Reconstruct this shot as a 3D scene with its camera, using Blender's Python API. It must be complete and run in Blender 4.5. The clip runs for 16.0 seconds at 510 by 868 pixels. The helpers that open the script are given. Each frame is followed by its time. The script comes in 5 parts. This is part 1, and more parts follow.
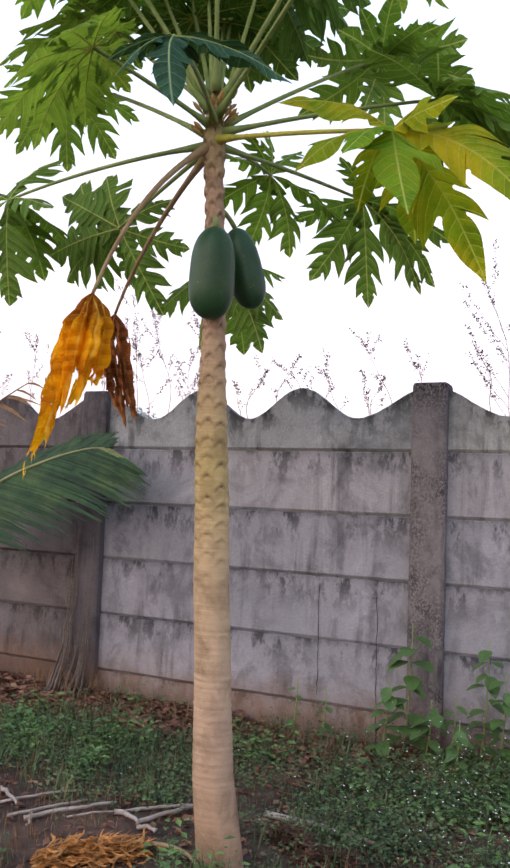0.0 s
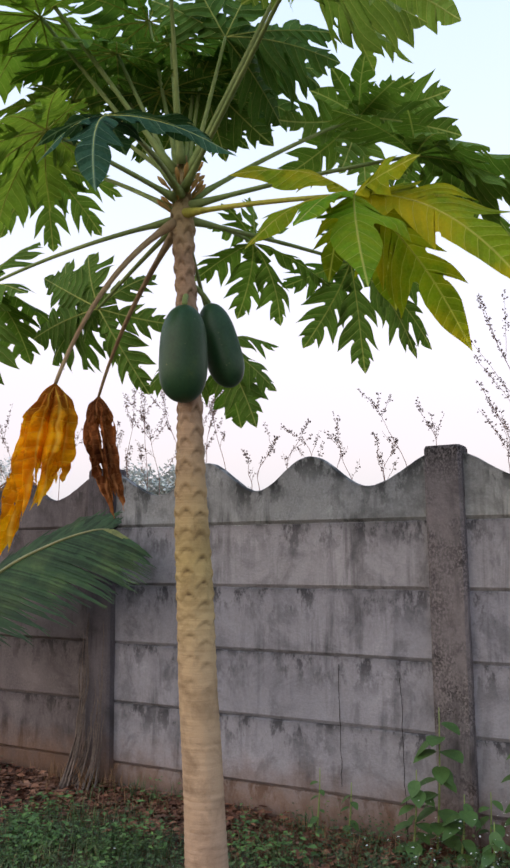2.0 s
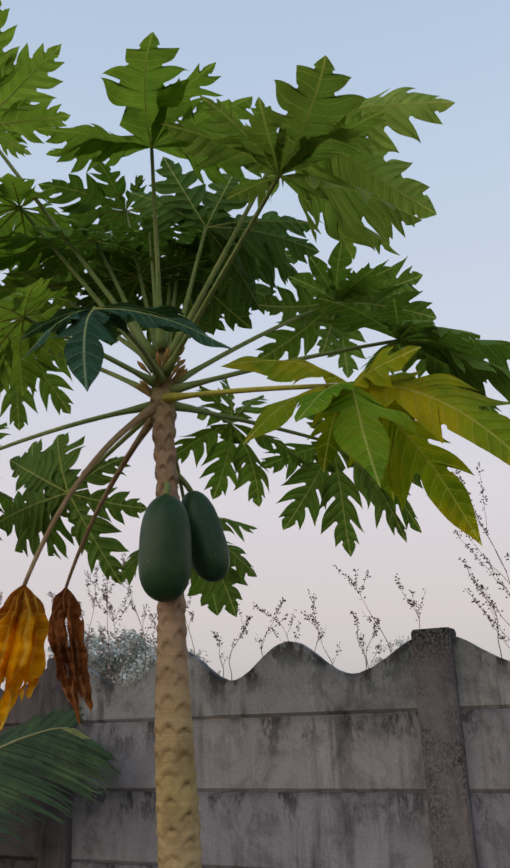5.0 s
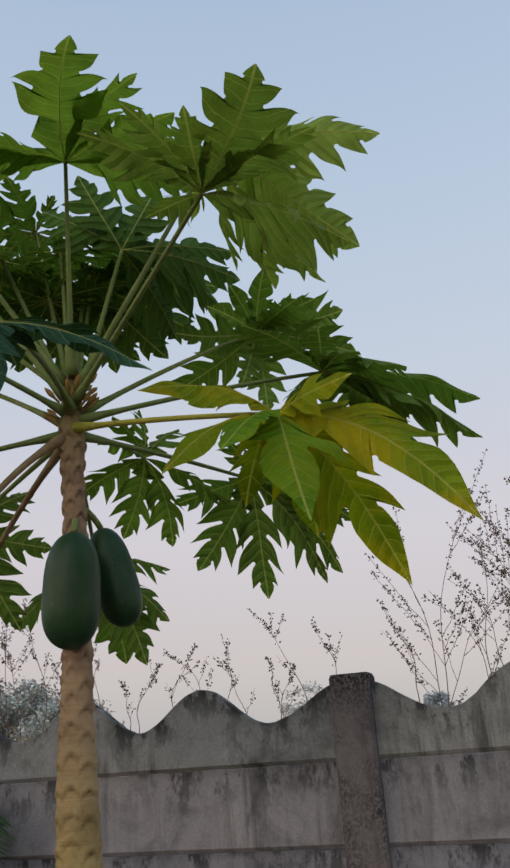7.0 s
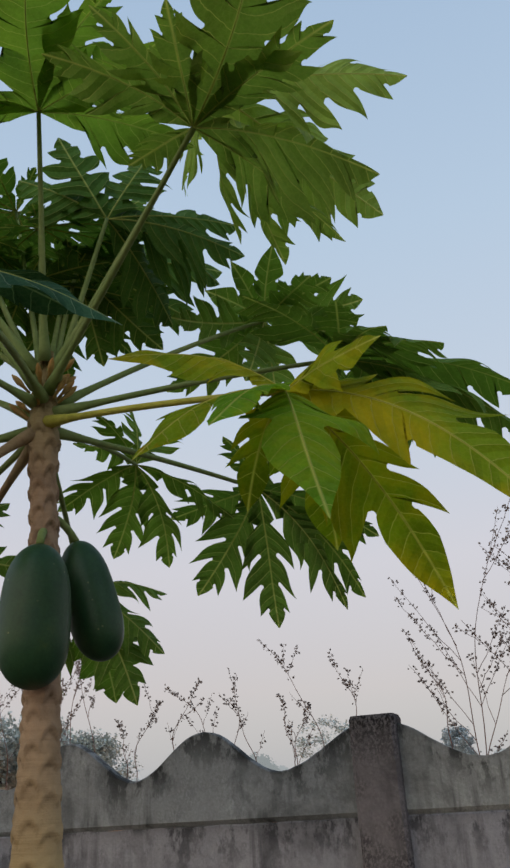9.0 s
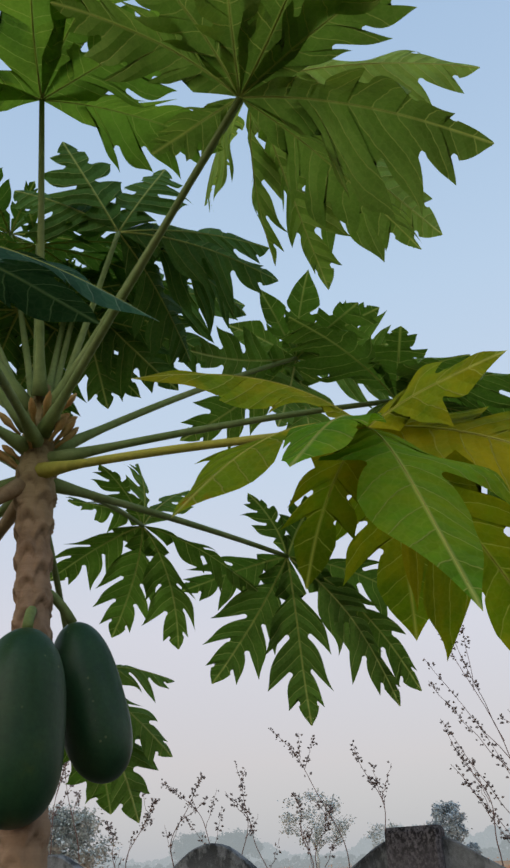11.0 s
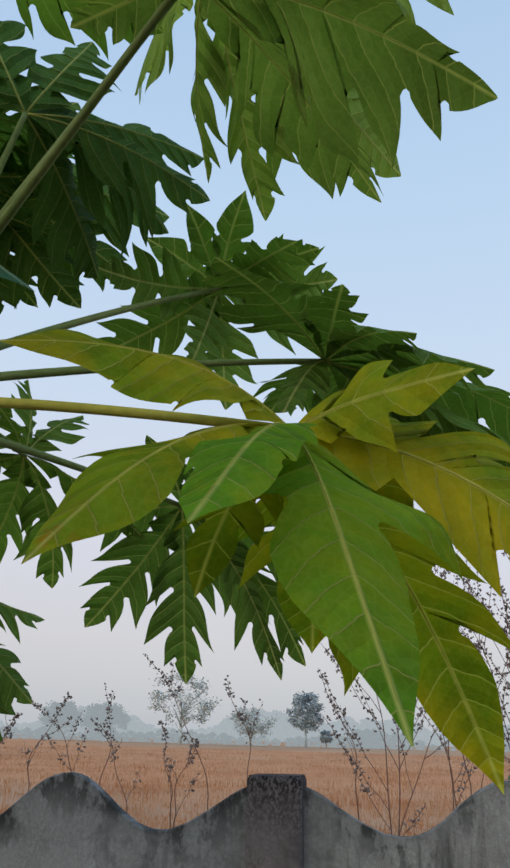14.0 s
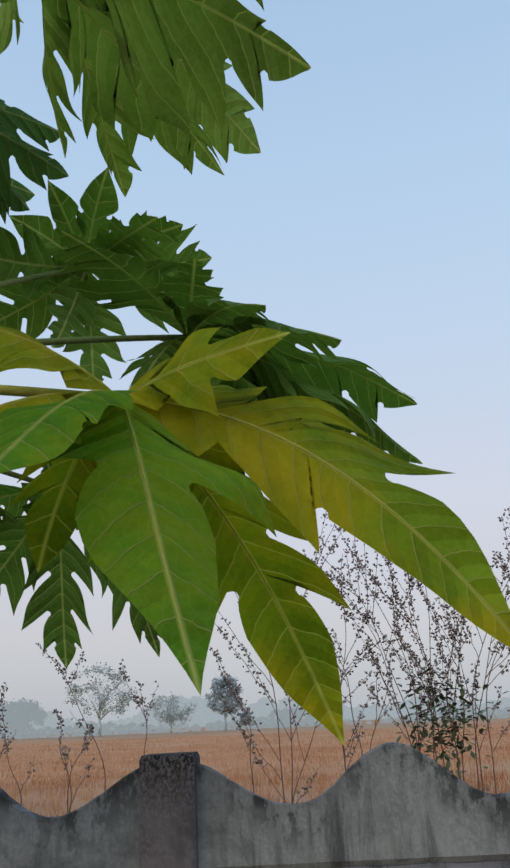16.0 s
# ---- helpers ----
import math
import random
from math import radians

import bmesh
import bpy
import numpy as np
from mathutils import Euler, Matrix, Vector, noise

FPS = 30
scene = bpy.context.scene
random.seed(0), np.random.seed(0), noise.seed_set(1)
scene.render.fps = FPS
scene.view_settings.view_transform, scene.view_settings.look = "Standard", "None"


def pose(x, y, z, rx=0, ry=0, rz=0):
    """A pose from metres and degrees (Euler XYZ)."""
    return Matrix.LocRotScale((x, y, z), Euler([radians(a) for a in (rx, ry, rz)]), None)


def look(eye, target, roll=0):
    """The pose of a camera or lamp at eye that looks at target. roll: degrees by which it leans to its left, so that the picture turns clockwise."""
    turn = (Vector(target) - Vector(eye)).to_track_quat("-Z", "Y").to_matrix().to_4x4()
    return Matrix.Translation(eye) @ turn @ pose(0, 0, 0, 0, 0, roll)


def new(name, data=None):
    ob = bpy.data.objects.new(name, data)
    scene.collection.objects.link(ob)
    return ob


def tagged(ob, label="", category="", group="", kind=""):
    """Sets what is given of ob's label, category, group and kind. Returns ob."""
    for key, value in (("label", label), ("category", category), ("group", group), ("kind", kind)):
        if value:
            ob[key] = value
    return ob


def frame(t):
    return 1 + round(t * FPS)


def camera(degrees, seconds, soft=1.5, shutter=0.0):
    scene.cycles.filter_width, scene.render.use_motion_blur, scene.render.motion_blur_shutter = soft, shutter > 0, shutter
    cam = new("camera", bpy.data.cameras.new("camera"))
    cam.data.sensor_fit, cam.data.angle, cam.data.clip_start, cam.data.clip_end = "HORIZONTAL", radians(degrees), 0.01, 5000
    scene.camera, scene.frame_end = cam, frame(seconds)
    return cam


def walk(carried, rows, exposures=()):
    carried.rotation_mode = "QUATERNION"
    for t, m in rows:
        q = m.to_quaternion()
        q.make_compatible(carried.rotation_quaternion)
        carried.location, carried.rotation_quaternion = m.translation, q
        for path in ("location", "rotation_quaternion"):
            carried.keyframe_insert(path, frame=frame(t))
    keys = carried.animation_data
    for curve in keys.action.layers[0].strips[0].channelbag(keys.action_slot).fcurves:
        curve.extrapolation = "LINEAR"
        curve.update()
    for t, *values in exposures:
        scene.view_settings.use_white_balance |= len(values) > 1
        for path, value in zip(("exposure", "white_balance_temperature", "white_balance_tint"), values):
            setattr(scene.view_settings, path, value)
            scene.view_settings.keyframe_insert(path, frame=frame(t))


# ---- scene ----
cam = camera(35.0, 16.0, soft=2.5)
PATH = [
    (0, (0.976, -3.81, 1.095), (0.112, -2.011, 1.227), 2.8),
    (0.5, (0.986, -3.81, 1.138), (0.141, -2.003, 1.292), 1.7),
    (1, (1.005, -3.766, 1.177), (0.155, -1.966, 1.37), 0.7),
    (1.5, (1.038, -3.665, 1.205), (0.135, -1.897, 1.447), 0.1),
    (2, (1.061, -3.573, 1.218), (0.106, -1.834, 1.474), -0.0),
    (2.5, (1.076, -3.521, 1.227), (0.069, -1.814, 1.494), 0.1),
    (3, (1.078, -3.516, 1.235), (0.065, -1.816, 1.521), 0.0),
    (5.5, (0.892, -3.478, 1.365), (0.125, -1.763, 2.052), -2.0),
    (6, (0.913, -3.421, 1.368), (0.166, -1.702, 2.068), -2.1),
    (6.5, (0.909, -3.407, 1.368), (0.226, -1.668, 2.08), -2.5),
    (7, (0.835, -3.385, 1.364), (0.251, -1.615, 2.089), -3.3),
    (7.5, (0.721, -3.336, 1.371), (0.243, -1.541, 2.11), -4.5),
    (8, (0.689, -3.253, 1.382), (0.211, -1.468, 2.146), -4.5),
    (8.5, (0.73, -3.125, 1.417), (0.159, -1.38, 2.209), -3.5),
    (9, (0.733, -3.026, 1.42), (0.128, -1.294, 2.215), -3.0),
    (11.5, (0.443, -2.7, 1.588), (-0.055, -1.024, 2.559), -3.3),
    (12, (0.398, -2.676, 1.616), (0.031, -0.975, 2.602), -3.8),
    (12.5, (0.423, -2.655, 1.671), (0.048, -0.939, 2.629), -1.7),
    (13, (0.456, -2.632, 1.712), (0.064, -0.884, 2.6), 0.6),
    (13.5, (0.475, -2.631, 1.737), (0.082, -0.831, 2.515), 1.7),
    (14, (0.486, -2.611, 1.741), (0.127, -0.771, 2.438), 1.5),
    (14.5, (0.505, -2.609, 1.74), (0.21, -0.75, 2.417), 0.5),
    (15, (0.533, -2.615, 1.732), (0.305, -0.745, 2.403), -0.8),
    (15.5, (0.559, -2.603, 1.724), (0.382, -0.725, 2.389), -2.0),
    (16, (0.572, -2.599, 1.719), (0.428, -0.718, 2.382), -2.5),
]
# seconds, stops, kelvin, tint: the phone darkens its picture as it turns up to the sky
EXPOSURES = [(0.0, 1.04, 6750, 13), (0.6, 0.97, 6800, 13), (1.5, 0.70, 6850, 10), (2.0, 0.68, 6800, 8), (3.2, 0.69, 6700, 5), (5.0, 0.05, 7150, 6), (5.5, -0.03, 7150, 6), (7.0, -0.05, 7100, 5), (9.0, -0.04, 6900, 2), (12.0, 0.10, 6600, 1), (13.5, 0.12, 6500, 0), (15.0, 0.11, 6400, 0), (16.0, 0.02, 6350, 0)]
walk(cam, [(t, look(eye, target, roll)) for t, eye, target, roll in PATH], EXPOSURES)

# ---- sky and sun ----
SUN_AZ, SUN_EL = radians(205), radians(6)       # the sunset glow lies behind the camera; azimuth from +y towards +x
world = bpy.data.worlds.new("evening_sky")
scene.world = world
world.use_nodes = True
wn, wl = world.node_tree.nodes, world.node_tree.links
wn.clear()
sky = wn.new("ShaderNodeTexSky")
sky.sky_type, sky.sun_disc = "NISHITA", False
sky.sun_elevation, sky.sun_rotation = SUN_EL, SUN_AZ
sky.air_density, sky.dust_density, sky.ozone_density = 1.0, 1.2, 2.0
wcoord = wn.new("ShaderNodeTexCoord")
wsep = wn.new("ShaderNodeSeparateXYZ")
wl.new(wcoord.outputs["Generated"], wsep.inputs[0])
ramp = wn.new("ShaderNodeValToRGB")              # evening haze, thick at the horizon and clear overhead
ramp.color_ramp.elements[0].position, ramp.color_ramp.elements[0].color = 0.0, (0.57, 0.575, 0.665, 1)
ramp.color_ramp.elements[1].position, ramp.color_ramp.elements[1].color = 1.0, (0.36, 0.53, 0.86, 1)
for p, c in ((0.10, (0.735, 0.666, 0.746, 1)), (0.24, (0.795, 0.756, 0.893, 1)), (0.42, (0.685, 0.765, 0.985, 1)), (0.6, (0.59, 0.725, 0.99, 1))):
    e = ramp.color_ramp.elements.new(p)
    e.color = c
wl.new(wsep.outputs["Z"], ramp.inputs[0])
skymul = wn.new("ShaderNodeVectorMath")
skymul.operation = "SCALE"
skymul.inputs["Scale"].default_value = 0.10
wl.new(sky.outputs[0], skymul.inputs[0])
wmix = wn.new("ShaderNodeMix")
wmix.data_type = "RGBA"
wmix.inputs["Factor"].default_value = 0.8
wl.new(skymul.outputs[0], wmix.inputs["A"])
wl.new(ramp.outputs[0], wmix.inputs["B"])
wbg = wn.new("ShaderNodeBackground")
wbg.inputs["Strength"].default_value = 1.0
wout = wn.new("ShaderNodeOutputWorld")
wl.new(wmix.outputs["Result"], wbg.inputs["Color"])
wl.new(wbg.outputs[0], wout.inputs[0])

sun = new("sun", bpy.data.lights.new("sun", "SUN"))
sun.data.energy, sun.data.angle, sun.data.color = 1.1, radians(100), (1.0, 0.80, 0.60)
sun.matrix_world = look((0, 0, 10), Vector((0, 0, 10)) - Vector((math.sin(SUN_AZ) * math.cos(SUN_EL), math.cos(SUN_AZ) * math.cos(SUN_EL), math.sin(SUN_EL))))


# ---- materials ----
def material(name, rough=0.7, spec=0.3):
    m = bpy.data.materials.new(name)
    m.use_nodes = True
    b = m.node_tree.nodes["Principled BSDF"]
    b.inputs["Roughness"].default_value = rough
    b.inputs["Specular IOR Level"].default_value = spec
    return m, m.node_tree.nodes, m.node_tree.links, b


def coords(n, l, space="Object", scale=(1, 1, 1)):
    tc, mp = n.new("ShaderNodeTexCoord"), n.new("ShaderNodeMapping")
    mp.inputs["Scale"].default_value = scale
    l.new(tc.outputs[space], mp.inputs[0])
    return mp.outputs[0]


def noise_tex(n, l, vec, scale, detail=5.0, rough=0.55, dist=0.0):
    t = n.new("ShaderNodeTexNoise")
    t.inputs["Scale"].default_value, t.inputs["Detail"].default_value = scale, detail
    t.inputs["Roughness"].default_value, t.inputs["Distortion"].default_value = rough, dist
    l.new(vec, t.inputs["Vector"])
    return t.outputs["Fac"]


def ramp_of(n, l, fac, stops):
    r = n.new("ShaderNodeValToRGB")
    for k, (p, c) in enumerate(stops):
        e = r.color_ramp.elements[k] if k < 2 else r.color_ramp.elements.new(p)
        e.position, e.color = p, (*c, 1) if len(c) == 3 else c
    l.new(fac, r.inputs[0])
    return r.outputs[0]


def mix(n, l, fac, a, b, kind="MIX"):
    m = n.new("ShaderNodeMix")
    m.data_type, m.blend_type = "RGBA", kind
    for sock, v in (("Factor", fac), ("A", a), ("B", b)):
        if isinstance(v, (int, float)):
            m.inputs[sock].default_value = v
        elif isinstance(v, tuple):
            m.inputs[sock].default_value = (*v, 1)
        else:
            l.new(v, m.inputs[sock])
    return m.outputs["Result"]


def math_node(n, l, op, a, b=None, c=None):
    m = n.new("ShaderNodeMath")
    m.operation = op
    for k, v in enumerate((a, b, c)):
        if isinstance(v, (int, float)):
            m.inputs[k].default_value = v
        elif v is not None:
            l.new(v, m.inputs[k])
    return m.outputs[0]


def bump(n, l, b, height, strength=0.4, distance=0.01):
    k = n.new("ShaderNodeBump")
    k.inputs["Strength"].default_value, k.inputs["Distance"].default_value = strength, distance
    l.new(height, k.inputs["Height"])
    l.new(k.outputs[0], b.inputs["Normal"])


def speckled(name, colours, scale=8.0, rough=0.8, spec=0.2, bumps=0.4, bump_scale=40.0, dist=0.01, fine=0.35, space="Object", per_piece=0.0, island=0.0):
    """Noise-mottled surface: broad patches through a ramp, finer grain over them."""
    m, n, l, b = material(name, rough, spec)
    v = coords(n, l, space)
    broad = noise_tex(n, l, v, scale, 6.0, 0.6)
    k = len(colours)
    col = ramp_of(n, l, broad, [(0.3 + 0.4 * i / max(1, k - 1), c) for i, c in enumerate(colours)])
    grain = noise_tex(n, l, v, bump_scale, 4.0, 0.6)
    col = mix(n, l, fine, col, ramp_of(n, l, grain, [(0.3, (0.35, 0.35, 0.35)), (0.7, (1.0, 1.0, 1.0))]), "MULTIPLY")
    if per_piece:
        info = n.new("ShaderNodeObjectInfo")
        tone = ramp_of(n, l, info.outputs["Random"], [(0, (1 - per_piece,) * 3), (1, (1, 1, 1))])
        col = mix(n, l, 1.0, col, tone, "MULTIPLY")
    if island:
        geo = n.new("ShaderNodeNewGeometry")
        col = mix(n, l, 1.0, col, ramp_of(n, l, geo.outputs["Random Per Island"], [(0, (1 - island,) * 3), (0.6, (1, 1, 1)), (1, (1 + 0.8 * island, 1 + 0.6 * island, 1 + 0.3 * island))]), "MULTIPLY")
    l.new(col, b.inputs["Base Color"])
    bump(n, l, b, grain, bumps, dist)
    return m


def concrete(name, base, dark, streak=0.7, lichen=0.0):
    """Weathered precast concrete: blotches, black algae running down from the top edges, lichen specks, soil splash at the foot."""
    m, n, l, b = material(name, 0.92, 0.12)
    geo = n.new("ShaderNodeNewGeometry")
    v = geo.outputs["Position"]

    def stretched(scale):
        mp = n.new("ShaderNodeMapping")
        mp.inputs["Scale"].default_value = scale
        l.new(v, mp.inputs[0])
        return mp.outputs[0]

    blot = noise_tex(n, l, v, 3.1, 8.0, 0.64, 0.6)
    col = ramp_of(n, l, blot, [(0.30, tuple(c * 0.50 for c in base)), (0.47, tuple(c * 0.92 for c in base)), (0.60, base), (0.74, tuple(min(1, c * 1.30) for c in base))])
    tone = noise_tex(n, l, v, 0.9, 3.0, 0.5)
    col = mix(n, l, 0.5, col, ramp_of(n, l, tone, [(0.35, (0.62, 0.64, 0.66)), (0.65, (1.0, 0.97, 0.93))]), "MULTIPLY")
    soot = noise_tex(n, l, stretched((1, 1, 0.75)), 4.4, 9.0, 0.70, 0.4)
    col = mix(n, l, ramp_of(n, l, soot, [(0.53, (0, 0, 0)), (0.62, (0.62, 0.62, 0.62))]), col, tuple(c * 0.42 for c in base))
    run = noise_tex(n, l, stretched((10.0, 10.0, 0.9)), 1.5, 7.0, 0.68, 0.3)
    patch = noise_tex(n, l, v, 1.9, 5.0, 0.6, 0.3)
    run = math_node(n, l, "MULTIPLY", ramp_of(n, l, run, [(0.47, (0, 0, 0)), (0.64, (1, 1, 1))]), ramp_of(n, l, patch, [(0.44, (0.08, 0.08, 0.08)), (0.60, (1, 1, 1))]))
    attr = n.new("ShaderNodeAttribute")
    attr.attribute_name = "edge"
    ragged = ramp_of(n, l, noise_tex(n, l, stretched((1, 1, 0.45)), 11.0, 7.0, 0.74), [(0.47, (0, 0, 0)), (0.56, (1, 1, 1))])
    where = ramp_of(n, l, noise_tex(n, l, v, 2.6, 4.0, 0.6), [(0.37, (0.12, 0.12, 0.12)), (0.50, (1, 1, 1))])
    edge = math_node(n, l, "MULTIPLY", math_node(n, l, "MULTIPLY", attr.outputs["Fac"], ragged), where)
    dirt = math_node(n, l, "MAXIMUM", math_node(n, l, "MULTIPLY", run, streak), math_node(n, l, "MULTIPLY", edge, 0.9))
    rim = math_node(n, l, "MULTIPLY", math_node(n, l, "POWER", attr.outputs["Fac"], 7.0), math_node(n, l, "MULTIPLY_ADD", ragged, 0.50, 0.36))
    dirt = math_node(n, l, "MAXIMUM", dirt, rim)
    if lichen:
        specks = noise_tex(n, l, stretched((1, 1, 0.7)), 105.0, 6.0, 0.74)
        gate = ramp_of(n, l, noise_tex(n, l, v, 5.0, 3.0, 0.6), [(0.40, (0.12, 0.12, 0.12)), (0.66, (0.9, 0.9, 0.9))])
        grown = math_node(n, l, "MULTIPLY", ramp_of(n, l, specks, [(0.43, (0, 0, 0)), (0.53, (1, 1, 1))]), math_node(n, l, "MAXIMUM", gate, attr.outputs["Fac"]))
        dirt = math_node(n, l, "MAXIMUM", dirt, math_node(n, l, "MULTIPLY", grown, lichen))
    col = mix(n, l, dirt, col, dark)
    sep = n.new("ShaderNodeSeparateXYZ")
    l.new(v, sep.inputs[0])
    splash = math_node(n, l, "ADD", sep.outputs["Z"], math_node(n, l, "MULTIPLY", noise_tex(n, l, v, 7.0, 5.0, 0.65), 0.30))
    col = mix(n, l, ramp_of(n, l, splash, [(0.12, (0.75, 0.75, 0.75)), (0.34, (0, 0, 0))]), col, (0.22, 0.125, 0.075))
    grain = noise_tex(n, l, v, 95.0, 4.0, 0.7)
    col = mix(n, l, 0.40, col, ramp_of(n, l, grain, [(0.3, (0.5, 0.5, 0.5)), (0.7, (1, 1, 1))]), "MULTIPLY")
    info = n.new("ShaderNodeObjectInfo")
    col = mix(n, l, 1.0, col, ramp_of(n, l, info.outputs["Random"], [(0, (0.80, 0.81, 0.84)), (1, (1, 0.98, 0.95))]), "MULTIPLY")
    l.new(col, b.inputs["Base Color"])
    h = math_node(n, l, "ADD", math_node(n, l, "MULTIPLY", grain, 0.35), blot)
    bump(n, l, b, h, 0.6, 0.012)
    return m


CONCRETE = concrete("weathered_concrete", (0.475, 0.465, 0.500), (0.034, 0.034, 0.037), 0.55)
SCALLOPED = concrete("algae_stained_concrete", (0.525, 0.535, 0.525), (0.026, 0.027, 0.026), 0.72, 0.34)
# left bays: shade is put into this darker base, along with heavier stains
STAINED_SHADED = concrete("stained_shaded_concrete", (0.215, 0.188, 0.190), (0.04, 0.034, 0.034), 0.95, 0.3)
POST_CONCRETE = concrete("mossy_concrete", (0.37, 0.325, 0.315), (0.022, 0.020, 0.019), 0.8, 1.0)


def leaf_material(name, upper, vein, patches=None, translucent=0.35, rough=0.58, spread=0.15, withered=None):
    """Leaf skin with pale midribs, side veins and a fine net between; u along a lobe and v across it, in metres."""
    m, n, l, b = material(name, rough, 0.015)
    uv = n.new("ShaderNodeUVMap")
    uv.uv_map = "lobe"
    sep = n.new("ShaderNodeSeparateXYZ")
    l.new(uv.outputs[0], sep.inputs[0])
    v = coords(n, l, "Object")
    broad = noise_tex(n, l, v, 7.0, 5.0, 0.6)
    av = math_node(n, l, "ABSOLUTE", sep.outputs["Y"])
    mid = math_node(n, l, "SUBTRACT", 1.0, math_node(n, l, "MINIMUM", 1.0, math_node(n, l, "MULTIPLY", av, 260.0)))
    curved = math_node(n, l, "ADD", math_node(n, l, "MULTIPLY", av, 0.55), math_node(n, l, "MULTIPLY", math_node(n, l, "MULTIPLY", av, av), 4.0))
    skew = math_node(n, l, "ADD", math_node(n, l, "SUBTRACT", sep.outputs["X"], curved), math_node(n, l, "MULTIPLY", broad, 0.045))
    saw = math_node(n, l, "ABSOLUTE", math_node(n, l, "SUBTRACT", math_node(n, l, "FRACT", math_node(n, l, "MULTIPLY", skew, 27.0)), 0.5))
    side = math_node(n, l, "SUBTRACT", 1.0, math_node(n, l, "MINIMUM", 1.0, math_node(n, l, "MULTIPLY", saw, 24.0)))
    net = n.new("ShaderNodeTexVoronoi")
    net.feature = "DISTANCE_TO_EDGE"
    net.inputs["Scale"].default_value = 85.0
    l.new(uv.outputs[0], net.inputs["Vector"])
    mesh = math_node(n, l, "SUBTRACT", 1.0, math_node(n, l, "MINIMUM", 1.0, math_node(n, l, "MULTIPLY", net.outputs["Distance"], 9.0)))
    veins = math_node(n, l, "MAXIMUM", mid, math_node(n, l, "MAXIMUM", math_node(n, l, "MULTIPLY", side, 0.86), math_node(n, l, "MULTIPLY", mesh, 0.08)))
    col = ramp_of(n, l, broad, [(0.32, tuple(c * 0.66 for c in upper)), (0.68, tuple(c * 1.22 for c in upper))])
    if patches:
        spots = noise_tex(n, l, v, 4.0, 6.0, 0.65, 0.5)
        col = mix(n, l, ramp_of(n, l, spots, [(0.42, (0, 0, 0)), (0.60, (1, 1, 1))]), col, patches)
        rust = noise_tex(n, l, v, 9.0, 6.0, 0.7, 0.4)
        col = mix(n, l, ramp_of(n, l, rust, [(0.63, (0, 0, 0)), (0.72, (0.9, 0.9, 0.9))]), col, tuple(c * k for c, k in zip(patches, (0.95, 0.52, 1.0))))
    if withered:
        torn = math_node(n, l, "ADD", sep.outputs["X"], math_node(n, l, "MULTIPLY", noise_tex(n, l, v, 26.0, 5.0, 0.7), 0.22))
        col = mix(n, l, ramp_of(n, l, torn, [(0.15, (0.85, 0.85, 0.85)), (0.25, (0, 0, 0))]), col, withered)
    info = n.new("ShaderNodeObjectInfo")
    col = mix(n, l, 1.0, col, ramp_of(n, l, info.outputs["Random"], [(0, (1 - spread, 1 - spread, 1 - spread * 0.6)), (1, (1 + spread, 1 + 0.7 * spread, 1))]), "MULTIPLY")
    fine = noise_tex(n, l, v, 120.0, 3.0, 0.6)
    col = mix(n, l, 0.25, col, ramp_of(n, l, fine, [(0.3, (0.5, 0.5, 0.5)), (0.7, (1, 1, 1))]), "MULTIPLY")
    col = mix(n, l, math_node(n, l, "MULTIPLY", veins, 0.92), col, vein)
    l.new(col, b.inputs["Base Color"])
    h = math_node(n, l, "ADD", math_node(n, l, "MULTIPLY", veins, -0.35), math_node(n, l, "ADD", math_node(n, l, "MULTIPLY", broad, 0.6), math_node(n, l, "MULTIPLY", saw, 1.6)))
    bump(n, l, b, h, 0.8, 0.011)
    tr = n.new("ShaderNodeBsdfTranslucent")
    l.new(mix(n, l, 1.0, col, (1.0, 1.0, 0.42), "MULTIPLY"), tr.inputs["Color"])
    sh = n.new("ShaderNodeMixShader")
    sh.inputs[0].default_value = translucent
    l.new(b.outputs[0], sh.inputs[1])
    l.new(tr.outputs[0], sh.inputs[2])
    l.new(sh.outputs[0], n["Material Output"].inputs["Surface"])
    return m


